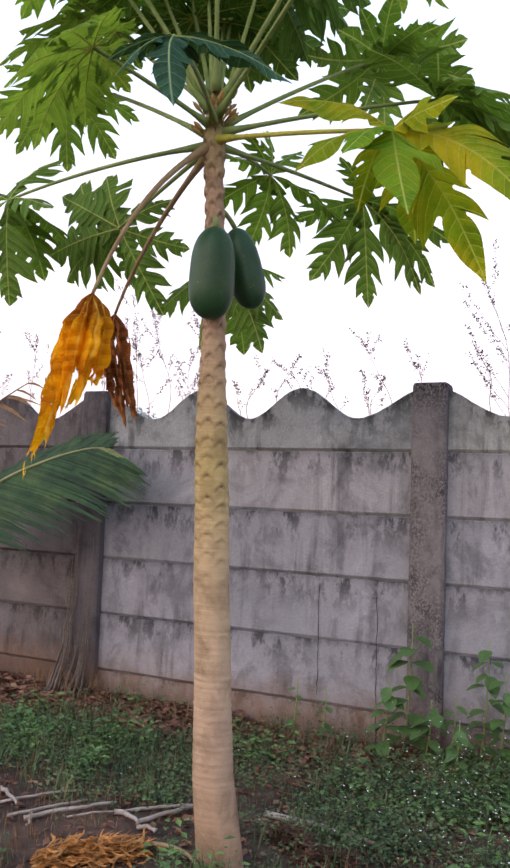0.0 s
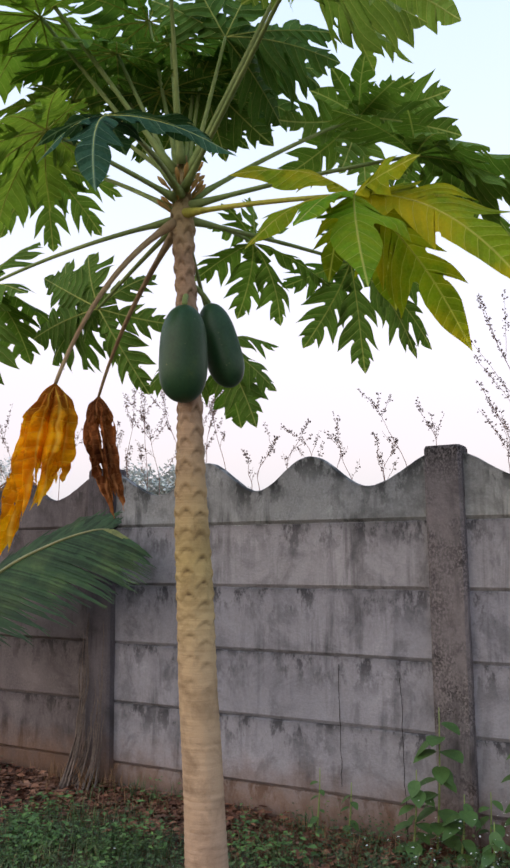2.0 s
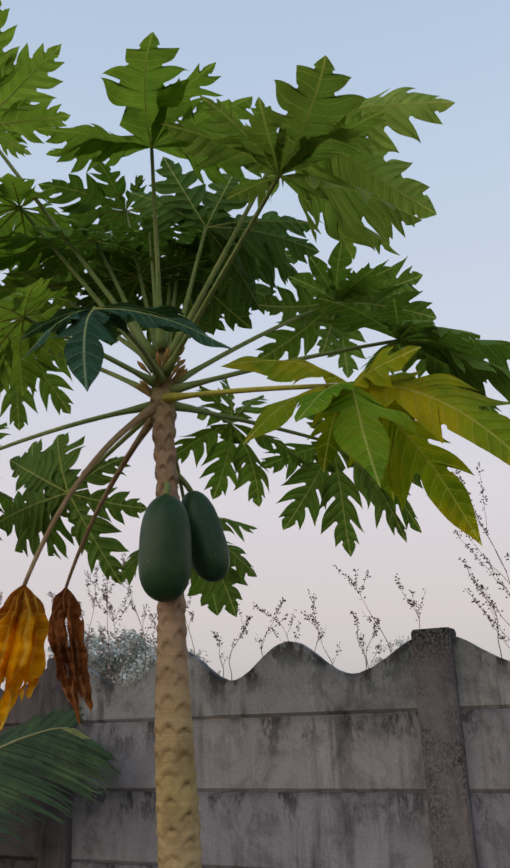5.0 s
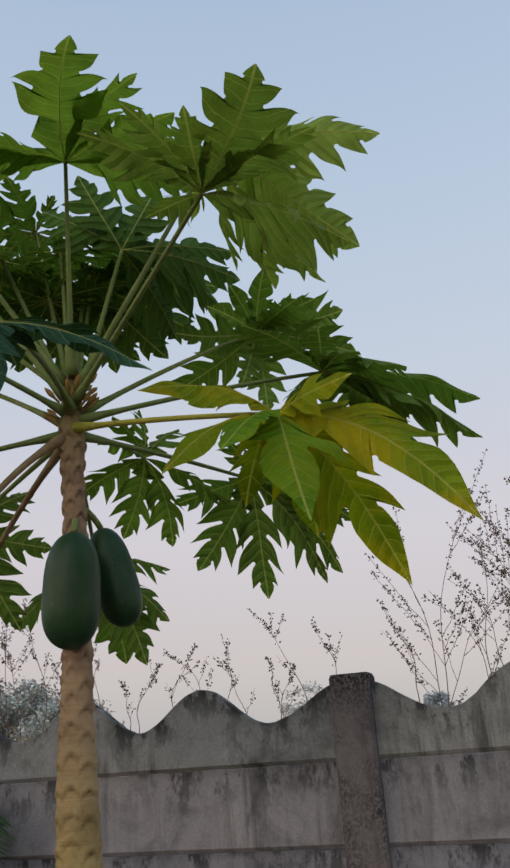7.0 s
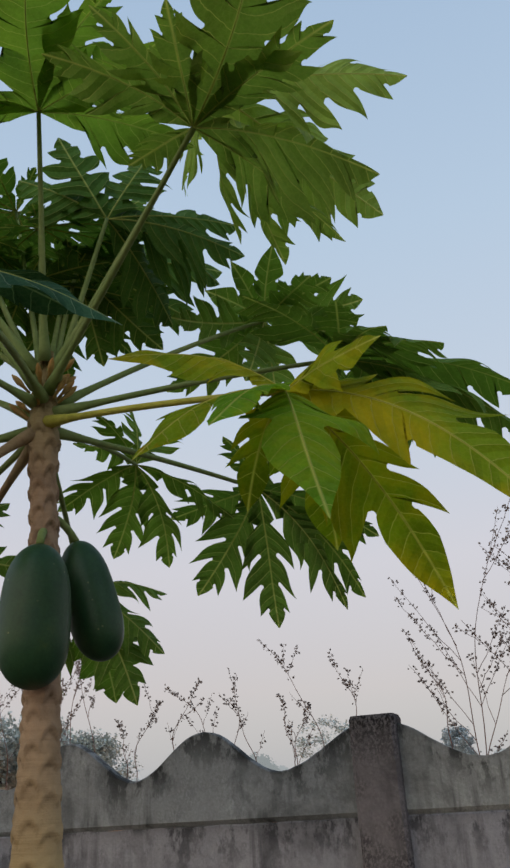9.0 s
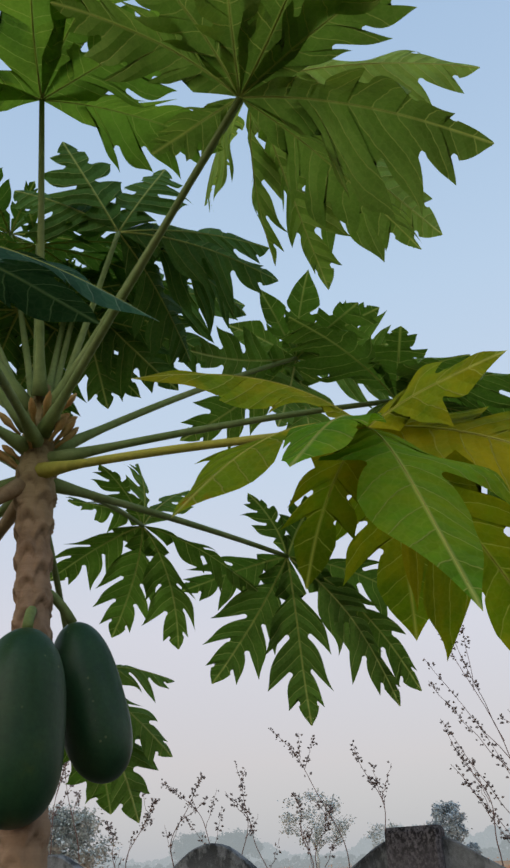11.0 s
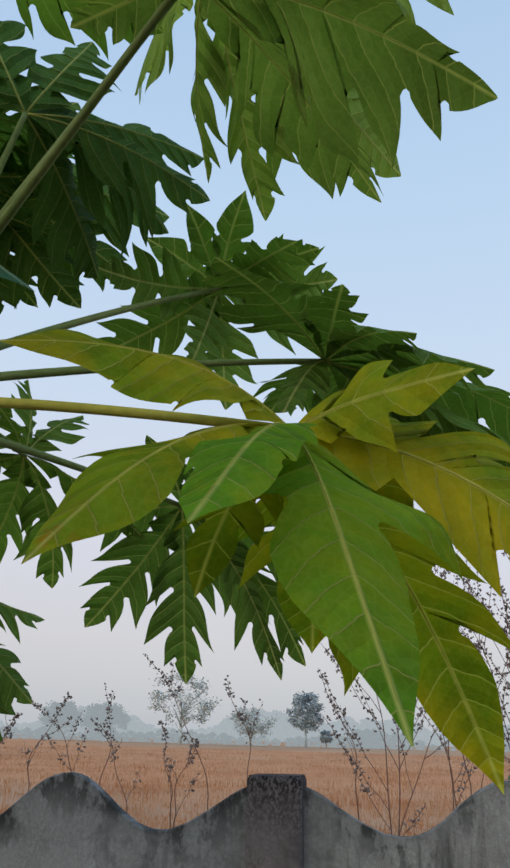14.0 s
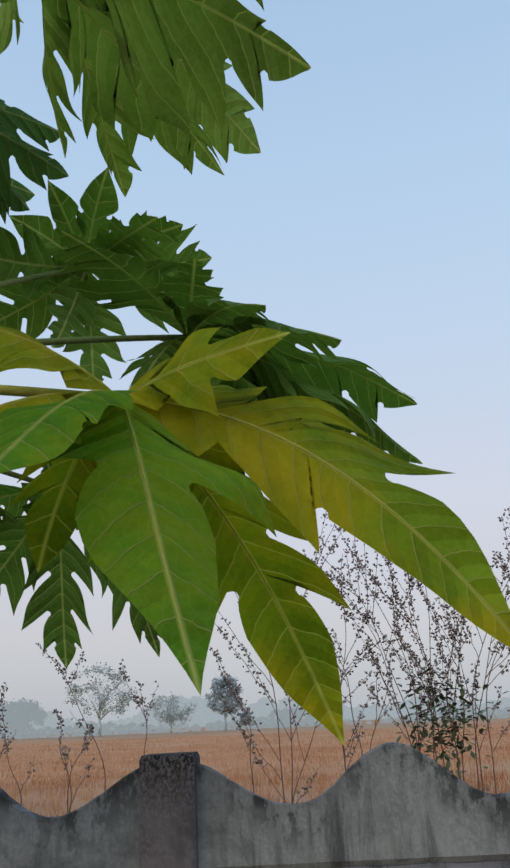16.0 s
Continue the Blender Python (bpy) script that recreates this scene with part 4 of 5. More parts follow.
def build_papaya():
    tree = thing("papaya_tree", (-0.16, -1.55, -0.06), "slender papaya tree with two green fruits and yellowing lower leaves", "tree")
    inv = Matrix.Translation((0.16, 1.55, 0.06))

    def under(name, bm, mat, parent=tree, label="", smooth=True):
        ob = part(name, bm, mat, parent, label, smooth)
        ob.matrix_parent_inverse = inv if parent == tree else Matrix()
        return ob

    under("trunk", trunk_bm(), bark_material(), label="ringed tan trunk with old leaf scars")
    for top, low, wide in (((-0.238, -1.640, 1.902), (-0.252, -1.622, 1.612), 0.0735), ((-0.256, -1.475, 1.950), (-0.184, -1.450, 1.682), 0.060)):
        bm = bmesh.new()
        fruit_bm(bm, Vector(top), Vector(low), wide)
        fruit = under("fruit", bm, FRUIT, label="smooth dark green unripe papaya")
        at = trunk_at(top[2] + 0.05)[0]
        bm = bmesh.new()
        tube(bm, arc(at, top, (0, 0, 0.03), 8), [0.009] * 8, 8)
        under("fruit_stalk", bm, STALK, fruit)
    words = {"green": "deeply lobed dark green leaf", "olive": "sunlit olive green lobed leaf", "deep": "shaded deep green lobed leaf", "fresh": "fresh green lobed leaf lit through from above", "yellowing": "large yellowing lobed leaf", "blue": "young leaf, bluish with sky reflection in its colour"}

    def leaf(c, kind, foot, rise, blade):
        base = HUB + Vector((0, 0, foot))
        base += Vector((c.x - base.x, c.y - base.y, 0)).normalized() * 0.022
        bm = bmesh.new()
        pts = arc(base, c, (0, 0, (c - base).length * rise), 18)
        tube(bm, pts, [0.0088 - 0.0034 * i / 17 + 0.008 * max(0, 1 - i / 2.5) for i in range(18)], 10)
        stalk = under("leaf_stalk", bm, STALK_PALE if kind == "yellowing" else STALK, label="yellow-green leaf stalk" if kind == "yellowing" else "")
        under("leaf_blade", blade, [LEAF[kind], STALK_PALE, LEAF["turning"]] if kind == "yellowing" else [LEAF[kind], RIB], stalk, words[kind])

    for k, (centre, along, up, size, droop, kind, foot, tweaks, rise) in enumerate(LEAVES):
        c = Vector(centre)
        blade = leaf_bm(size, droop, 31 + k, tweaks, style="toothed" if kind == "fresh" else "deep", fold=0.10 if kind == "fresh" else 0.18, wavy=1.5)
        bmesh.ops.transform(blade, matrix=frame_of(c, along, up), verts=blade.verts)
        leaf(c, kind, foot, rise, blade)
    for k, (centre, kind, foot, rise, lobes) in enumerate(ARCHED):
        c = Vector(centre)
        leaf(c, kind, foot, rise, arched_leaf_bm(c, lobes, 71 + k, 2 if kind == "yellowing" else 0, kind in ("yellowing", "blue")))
    rng = random.Random(21)
    for k in range(14):
        a, z = rng.uniform(0, 6.28), rng.uniform(0.0, 0.16)
        p = HUB + Vector((math.cos(a) * 0.035, math.sin(a) * 0.035, z))
        d = Vector((math.cos(a), math.sin(a), 0.9)).normalized()
        bm = bmesh.new()
        tube(bm, [p, p + d * 0.02, p + d * 0.035, p + d * 0.05, p + d * 0.06], [0.003, 0.004, 0.008, 0.006, 0.0015], 8)
        under("flower_bud", bm, BUD)
    for k, (top, kind, foot, radius, drift, lobes) in enumerate(WILTED):
        c = Vector(top)
        base = HUB + Vector((0, 0, -0.03))
        base += Vector((c.x - base.x, c.y - base.y, 0)).normalized() * 0.025
        bm = bmesh.new()
        tube(bm, arc(base, c, Vector((c.x - base.x, c.y - base.y, 0)) * 0.16 + Vector((0, 0, foot)), 18), [0.0105 - 0.005 * i / 17 + 0.007 * max(0, 1 - i / 2.5) for i in range(18)], 10)
        stalk = under("leaf_stalk", bm, STALK_DEAD, label="withered drooping leaf stalk")
        under("leaf_blade", wilted_bm(c, lobes, radius, drift, 5 + k), LEAF[kind], stalk, "crumpled bright orange dead leaf" if kind == "dead" else "shrivelled dark brown dead leaf")
    return tree


build_papaya()


# ---- coconut palm frond ----
FROND_GREEN = speckled("palm_leaflet_green", [(0.018, 0.052, 0.020), (0.036, 0.088, 0.030), (0.078, 0.135, 0.042)], 6, 0.5, 0.18, 0.15, 60, per_piece=0.6)
FROND_TIP = speckled("palm_leaflet_yellowing", [(0.14, 0.17, 0.045), (0.24, 0.25, 0.06)], 6, 0.5, 0.28, 0.15, 60, per_piece=0.4)
FROND_RIB = speckled("palm_rib", [(0.20, 0.22, 0.09), (0.28, 0.27, 0.12)], 9, 0.5, 0.4, 0.2, 60)
DRY = speckled("dry_straw_brown", [(0.16, 0.085, 0.045), (0.27, 0.16, 0.085), (0.36, 0.235, 0.14)], 10, 0.85, 0.15, 0.4, 60)


def strip(bm, pts, widths, across, sag=0.0):
    """A folded ribbon along points, with a ridge in its middle."""
    rows = []
    for k, p in enumerate(pts):
        w = widths[k] * across
        rows.append((bm.verts.new(p - w), bm.verts.new(p + Vector((0, 0, 0.25 * widths[k]))), bm.verts.new(p + w)))
    for a, b in zip(rows, rows[1:]):
        for i in range(2):
            bm.faces.new((a[i], a[i + 1], b[i + 1], b[i]))


def build_frond():
    rng = random.Random(8)
    frond = thing("palm_frond", (-2.9, -0.62, -0.06), "green coconut palm frond reaching in before the wall", "palm frond")
    inv = Matrix.Translation((2.9, 0.62, 0.06))
    rib = [Vector(p) + Vector((-0.03, 0, -0.01)) for p in ((-2.9, -0.62, -0.06), (-2.76, -0.55, 0.46), (-2.48, -0.46, 0.84), (-2.18, -0.38, 1.07), (-1.90, -0.33, 1.20), (-1.68, -0.30, 1.265), (-1.56, -0.29, 1.275))]
    fine = []
    for k in range(len(rib) - 1):
        p0, p1, p2, p3 = rib[max(k - 1, 0)], rib[k], rib[k + 1], rib[min(k + 2, len(rib) - 1)]
        for i in range(10):
            t = i / 10
            fine.append(0.5 * (2 * p1 + (p2 - p0) * t + (2 * p0 - 5 * p1 + 4 * p2 - p3) * t * t + (3 * p1 - p0 - 3 * p2 + p3) * t ** 3))
    fine.append(rib[-1])
    bm = bmesh.new()
    tube(bm, fine, [0.017 - 0.0145 * i / (len(fine) - 1) for i in range(len(fine))], 8)
    r = part("rib", bm, FROND_RIB, frond, "yellow-green palm rib")
    r.matrix_parent_inverse = inv
    n = 84
    for side in (1, -1):
        for k in range(n):
            f = 16 + (len(fine) - 18) * k / (n - 1)
            i = int(f)
            p = fine[i].lerp(fine[i + 1], f - i)
            along = (fine[i + 1] - fine[i]).normalized()
            length = 0.68 * math.sin(math.pi * (0.30 + 0.66 * k / n)) ** 0.9 * rng.uniform(0.78, 1.10)
            if side > 0:
                way = (along * 0.35 + Vector((0.85, -0.10, -0.26))).normalized()
            else:
                way = (along * 0.75 + Vector((0.30, 0.22, 0.50))).normalized()
                length *= 0.50
            pts = [p + way * (length * t) + Vector((0, 0, -0.16 * length * t * t * (1.0 if side > 0 else 0.4))) + Vector((0, 0, 0.01 * rng.uniform(-1, 1) * t)) for t in (0, 0.2, 0.45, 0.7, 0.88, 1.0)]
            bm = bmesh.new()
            across = way.cross(Vector((0.2, -0.75, 0.5))).normalized()
            strip(bm, pts, [0.0050, 0.0100, 0.0112, 0.0088, 0.0050, 0.0012], across)
            o = part("leaflet", bm, FROND_TIP if k > n - 9 and side > 0 else FROND_GREEN, frond)
            o.matrix_parent_inverse = inv
    return frond


build_frond()


def build_dry_frond():
    rng = random.Random(4)
    ob = thing("dry_palm_leaf", (-3.6, -0.35, -0.06), "withered brown palm leaf tip", "palm leaf")
    inv = Matrix.Translation((3.6, 0.35, 0.06))
    bm = bmesh.new()
    pts = arc((-3.6, -0.35, -0.06), (-2.05, -0.40, 1.60), (-0.1, 0, 0.45), 24)
    tube(bm, pts, [0.014 - 0.011 * i / 23 for i in range(24)], 8)
    part("rib", bm, DRY, ob).matrix_parent_inverse = inv
    for k in range(16):
        p = pts[14 + int(9 * k / 15)]
        way = Vector((1, -0.1 + 0.2 * rng.random(), rng.uniform(-0.25, 0.2))).normalized()
        ln = rng.uniform(0.12, 0.26)
        bm = bmesh.new()
        strip(bm, [p + way * ln * t + Vector((0, 0, -0.05 * t * t)) for t in (0, 0.35, 0.7, 1)], [0.004, 0.007, 0.005, 0.001], Vector((0, 0.3, 1)).normalized())
        part("leaflet", bm, DRY, ob).matrix_parent_inverse = inv


build_dry_frond()


# ---- dry weed stems behind the wall ----
STEM = speckled("weed_stem_reddish_brown", [(0.19, 0.095, 0.075), (0.30, 0.17, 0.13)], 12, 0.8, 0.2, 0.3, 80)
SEED = speckled("dry_seed_heads", [(0.22, 0.17, 0.155), (0.34, 0.27, 0.24), (0.46, 0.38, 0.33)], 30, 0.9, 0.1, 0.3, 120)
WEED_LEAF = speckled("dull_weed_leaf", [(0.12, 0.16, 0.08), (0.20, 0.23, 0.12)], 20, 0.7, 0.2, 0.3, 80)


def blob(bm, p, r, rng, mat=0):
    """A small ragged seed capsule."""
    d = Vector((rng.uniform(-1, 1), rng.uniform(-1, 1), rng.uniform(-0.4, 1))).normalized()
    s = d.cross(Vector((0.3, 0.5, 0.8))).normalized()
    o = d.cross(s)
    base = bm.verts.new(p)
    ring = [bm.verts.new(p + d * r * 0.9 + r * rng.uniform(0.5, 0.9) * (math.cos(a) * s + math.sin(a) * o)) for a in (0, 2.1, 4.2)]
    tip = bm.verts.new(p + d * r * 2.0)
    for i in range(3):
        bm.faces.new((base, ring[(i + 1) % 3], ring[i])).material_index = mat
        bm.faces.new((tip, ring[i], ring[(i + 1) % 3])).material_index = mat


def build_weed_shoot(base, over, tip, seed, twigs=5, seeds=1.0, leafy=0, side=0.0, reach=0.4):
    """A thin woody weed that leans: it passes the point over and ends at tip, with side twigs strung with seed heads."""
    rng = random.Random(seed)
    x, y = base
    z = ground_height(x, y)
    weed = thing("weed_stem", (x, y, z), "slender reddish dry weed stem with dark seed heads" if not leafy else "dry weed stem with seed heads and small dull green leaves", "weed", "weeds behind the wall")
    stems, heads, leaves = bmesh.new(), bmesh.new(), bmesh.new()
    a, b, c = Vector((0, 0, -0.03)), Vector(over) - Vector((x, y, z)), Vector(tip) - Vector((x, y, z))
    pts = [a.lerp(b, i / 6) for i in range(6)]
    mid = b + (b - a).normalized() * (c - b).length * 0.45
    pts += [(1 - t) ** 2 * b + 2 * t * (1 - t) * mid + t * t * c for t in (i / 16 for i in range(17))]
    ph = rng.uniform(0, 6)
    pts = [p + Vector((0.012 * math.sin(0.55 * i + ph), 0.012 * math.sin(0.47 * i + 2 * ph), 0)) for i, p in enumerate(pts)]
    n = len(pts) - 1
    tube(stems, pts, [max(0.0009, 0.0027 * (1 - 0.75 * i / n)) for i in range(n + 1)], 5, False)

    def strung(line, start, count):
        m = len(line) - 1
        for _ in range(count):
            t = (start + (1 - start) * rng.random() ** 0.8) * m
            i = min(int(t), m - 1)
            q = line[i].lerp(line[i + 1], t - i)
            for _ in range(rng.choice((1, 2, 3))):
                blob(heads, q + Vector((rng.uniform(-1, 1), rng.uniform(-1, 1), rng.uniform(-1, 1))) * 0.011, rng.uniform(0.0045, 0.0085), rng)

    strung(pts, 0.72, int(26 * seeds))
    for _ in range(twigs):
        k = rng.randint(5, n - 3)
        d = (pts[k + 1] - pts[k - 1]).normalized()
        out = Vector((rng.uniform(-1, 1) + side, rng.uniform(-0.6, 0.6), rng.uniform(-0.1, 0.5))).normalized()
        ln = reach * rng.uniform(0.45, 1.0)
        way = (d * 0.9 + out * 0.75).normalized()
        line = [pts[k] + way * ln * t + Vector((0, 0, 0.10 * ln * t * t)) + Vector((rng.uniform(-1, 1), rng.uniform(-1, 1), rng.uniform(-1, 1))) * 0.004 for t in (i / 7 for i in range(8))]
        tube(stems, line, [0.0014 * (1 - 0.5 * i / 7) for i in range(8)], 4, False)
        strung(line, 0.25, int(17 * seeds * ln / 0.3))
    for _ in range(leafy):
        q = pts[rng.randint(5, 11)] + Vector((rng.gauss(0, 1), rng.gauss(0, 1), rng.gauss(0, 1))) * 0.035
        d2 = Vector((rng.uniform(-1, 1), rng.uniform(-1, 1), rng.uniform(-0.5, 0.5))).normalized()
        strip(leaves, [q + d2 * 0.030 * t + Vector((0, 0, -0.008 * t * t)) for t in (0, 0.4, 0.75, 1)], [0.002, 0.009, 0.007, 0.001], d2.cross(Vector((0.1, 0.2, 1))).normalized())
    tagged(part("stem", stems, STEM, weed), kind="stuff")
    tagged(part("seed_head", heads, SEED, weed), kind="stuff")
    if leafy:
        tagged(part("leaves", leaves, WEED_LEAF, weed), kind="stuff")
    else:
        leaves.free()


def build_weeds():
    # foot, a point it passes above the wall, tip, twigs, seeds, leaves, side that its twigs favour, reach of its twigs
    shoots = [((0.46, 0.20), (0.412, 0.20, 1.47), (0.14, 0.40, 2.42), 7, 0.9, 0, -0.7, 0.50), ((0.44, 0.22), (0.418, 0.21, 1.47), (0.60, 0.45, 2.46), 6, 1.0, 0, 0.2, 0.42), ((0.40, 0.30), (0.30, 0.32, 1.55), (0.16, 0.38, 1.95), 3, 0.5, 0, -0.4, 0.25),
              ((0.52, 0.35), (0.60, 0.40, 1.60), (0.66, 0.50, 2.30), 5, 1.0, 0, 0.0, 0.35), ((0.62, 0.40), (0.66, 0.45, 1.60), (0.50, 0.50, 2.10), 4, 0.8, 0, 0.0, 0.30)]
    rng = random.Random(61)
    for k in range(12):
        f = k / 11
        x = 0.82 + 0.20 * f + rng.uniform(-0.03, 0.03)
        shoots.append(((x, 0.42 + 0.1 * rng.random()), (x + 0.03 + 0.06 * (f - 0.3), 0.46, 1.58), (x + 0.84 * (f - 0.40) + rng.uniform(-0.06, 0.06), 0.55, rng.uniform(2.18, 2.56)), 7, 1.15, 55 if 1 < k < 9 else 6, 0.0, 0.34))
    shoots += [((1.35, 0.5), (1.34, 0.5, 1.55), (1.30, 0.55, 2.45), 7, 1.4, 0, 0.0, 0.35), ((1.50, 0.5), (1.52, 0.5, 1.55), (1.60, 0.55, 2.40), 7, 1.4, 0, 0.0, 0.35), ((1.70, 0.6), (1.68, 0.6, 1.55), (1.62, 0.6, 2.20), 6, 1.2, 0, 0.0, 0.35),
               ((-0.10, 0.45), (-0.25, 0.45, 1.50), (-0.54, 0.50, 2.02), 3, 1.2, 0, 0.3, 0.16), ((-0.02, 0.45), (-0.09, 0.45, 1.56), (-0.20, 0.50, 1.93), 3, 1.2, 0, 0.3, 0.15), ((-0.30, 0.50), (-0.40, 0.50, 1.50), (-0.46, 0.50, 1.78), 2, 0.9, 0, 0.0, 0.12),
               ((-0.62, 0.50), (-0.66, 0.50, 1.50), (-0.64, 0.50, 1.88), 2, 0.9, 0, 0.0, 0.12), ((-0.55, 0.50), (-0.76, 0.50, 1.52), (-1.02, 0.55, 1.86), 3, 1.3, 0, 0.3, 0.16), ((-1.20, 0.50), (-1.16, 0.50, 1.50), (-1.02, 0.50, 1.80), 3, 1.1, 0, 0.0, 0.16), ((-1.16, 0.50), (-1.20, 0.50, 1.50), (-1.25, 0.50, 1.72), 2, 0.9, 0, 0.0, 0.12)]
    for k in range(8):
        x = -2.15 + 0.11 * k + rng.uniform(-0.04, 0.04)
        shoots.append(((x, 0.5), (x - 0.02, 0.5, 1.52), (x + rng.uniform(-0.32, 0.14), 0.55, rng.uniform(1.85, 2.34)), 6, 1.5, 0, 0.0, 0.26))
    shoots += [((-2.85, 0.5), (-2.82, 0.5, 1.52), (-2.78, 0.5, 2.06), 5, 1.3, 0, 0.0, 0.25), ((-2.70, 0.5), (-2.66, 0.5, 1.52), (-2.55, 0.5, 1.95), 5, 1.3, 0, 0.0, 0.25), ((-3.1, 0.5), (-3.1, 0.5, 1.52), (-3.2, 0.5, 2.0), 5, 1.3, 0, 0.0, 0.25)]
    shoots += [((0.42, 0.20), (0.43, 0.20, 1.40), (0.72, 0.30, 1.95), 5, 0.8, 0, 0.0, 0.28), ((0.60, 0.22), (0.62, 0.22, 1.45), (0.40, 0.30, 1.98), 5, 0.8, 0, 0.0, 0.26), ((0.66, 0.22), (0.68, 0.22, 1.45), (0.80, 0.30, 1.92), 4, 0.8, 0, 0.0, 0.24),
               ((-0.42, 0.30), (-0.50, 0.30, 1.46), (-0.64, 0.35, 1.76), 3, 0.8, 0, 0.0, 0.16), ((-0.28, 0.30), (-0.33, 0.30, 1.46), (-0.27, 0.35, 1.72), 3, 0.8, 0, 0.0, 0.16), ((-0.95, 0.40), (-0.92, 0.40, 1.55), (-0.80, 0.45, 1.86), 3, 0.8, 0, 0.0, 0.16)]
    for k, shoot in enumerate(shoots):
        build_weed_shoot(*shoot[:3], 100 + k, *shoot[3:])


build_weeds()


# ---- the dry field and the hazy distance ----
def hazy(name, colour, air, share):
    """Distant foliage; thick evening haze is put into its colour or faint even glow."""
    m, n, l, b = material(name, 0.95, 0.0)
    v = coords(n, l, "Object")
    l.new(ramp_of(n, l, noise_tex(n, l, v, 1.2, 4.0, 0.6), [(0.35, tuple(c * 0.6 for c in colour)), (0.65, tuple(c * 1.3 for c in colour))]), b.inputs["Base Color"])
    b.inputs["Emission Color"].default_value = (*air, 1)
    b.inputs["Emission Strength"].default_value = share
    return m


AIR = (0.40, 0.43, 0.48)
# nearer trees: the haze is put into a pale base colour, without glow
HAZE_NEAR = hazy("haze_paled_grey_green_foliage", (0.50, 0.58, 0.62), AIR, 0.0)
HAZE_BARE = hazy("haze_paled_foliage", (0.54, 0.60, 0.59), AIR, 0.0)
HAZE_MID = hazy("haze_paled_green_foliage", (0.52, 0.57, 0.54), AIR, 0.0)
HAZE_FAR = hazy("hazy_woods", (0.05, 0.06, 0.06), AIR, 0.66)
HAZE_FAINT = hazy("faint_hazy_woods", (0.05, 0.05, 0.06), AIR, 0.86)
FIELD_GRASS = speckled("dry_field_grass", [(0.46, 0.215, 0.105), (0.56, 0.285, 0.145), (0.60, 0.37, 0.22)], 0.3, 0.95, 0.05, 0.2, 20, island=0.12)


def build_far_tree(name, x, y, height, width, mat, seed, bare, label):
    rng = random.Random(seed)
    z0 = -0.37
    tree = thing(name, (x, y, z0), label, "tree", "trees across the field")
    wood, crown = bmesh.new(), bmesh.new()
    trunk_h = height * (0.30 if not bare else 0.25)
    tube(wood, [Vector((0, 0, -0.1)), Vector((0.02 * height, 0, trunk_h * 0.5)), Vector((0, 0, trunk_h)), Vector((0, 0, height * 0.6))], [height * 0.028, height * 0.022, height * 0.018, height * 0.006], 7)
    for k in range(16 if bare else 9):
        a, e = rng.uniform(0, 6.28), rng.uniform(0.35, 1.1)
        p = Vector((0, 0, trunk_h * rng.uniform(0.75, 1.7)))
        q = p + Vector((math.cos(a) * math.cos(e), math.sin(a) * math.cos(e), math.sin(e))) * height * rng.uniform(0.3, 0.5)
        q.x = max(-width * 0.5, min(width * 0.5, q.x))
        q.z = min(q.z, height * 0.97)
        tube(wood, arc(p, q, (0, 0, height * 0.03), 6), [height * 0.010 * (1 - 0.8 * i / 5) for i in range(6)], 5)
        for _ in range(5 if bare else 0):
            w = p.lerp(q, rng.uniform(0.4, 1))
            v = w + Vector((rng.uniform(-1, 1), rng.uniform(-1, 1), rng.uniform(-0.2, 1))) * height * 0.16
            tube(wood, [w, v], [height * 0.004, height * 0.001], 4, False)
    clumps = 75 if not bare else 44
    for _ in range(clumps):
        a, s = rng.uniform(0, 6.28), rng.random() ** 0.5
        zc = rng.uniform(0.34, 0.97)
        r = width * 0.5 * math.sin(math.pi * min(1, (zc - 0.22) / 0.82)) ** 0.6 * s
        c = Vector((r * math.cos(a), r * math.sin(a), height * zc))
        for _ in range((70 if y > 100 else 190) if not bare else 48):
            p = c + Vector((rng.gauss(0, 1), rng.gauss(0, 1), rng.gauss(0, 0.8))) * width * (0.06 if not bare else 0.048)
            d = Vector((rng.uniform(-1, 1), rng.uniform(-1, 1), rng.uniform(-1, 1))).normalized()
            e = d.cross(Vector((0.2, 0.3, 0.9))).normalized()
            s2 = width * rng.uniform(0.012, 0.026) * ((1.6 if y > 100 else 0.75) if not bare else 0.8)
            crown.faces.new([crown.verts.new(p + s2 * (math.cos(t) * d + math.sin(t) * e)) for t in (0, 1.3, 2.7, 4.2)])
    part("trunk", wood, mat, tree)
    part("crown", crown, mat, tree, smooth=False)
    return tree


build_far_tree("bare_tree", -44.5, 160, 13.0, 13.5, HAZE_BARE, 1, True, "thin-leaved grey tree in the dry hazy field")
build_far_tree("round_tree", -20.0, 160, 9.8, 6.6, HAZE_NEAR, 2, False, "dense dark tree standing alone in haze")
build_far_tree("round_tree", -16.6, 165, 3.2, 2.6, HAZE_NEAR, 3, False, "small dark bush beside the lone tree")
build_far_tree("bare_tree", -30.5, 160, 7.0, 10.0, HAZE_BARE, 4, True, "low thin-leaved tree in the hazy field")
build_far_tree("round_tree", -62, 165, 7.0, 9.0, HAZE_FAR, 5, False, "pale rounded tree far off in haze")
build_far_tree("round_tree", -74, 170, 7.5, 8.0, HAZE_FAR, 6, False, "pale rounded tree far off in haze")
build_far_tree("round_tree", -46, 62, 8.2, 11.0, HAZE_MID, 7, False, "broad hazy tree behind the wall")
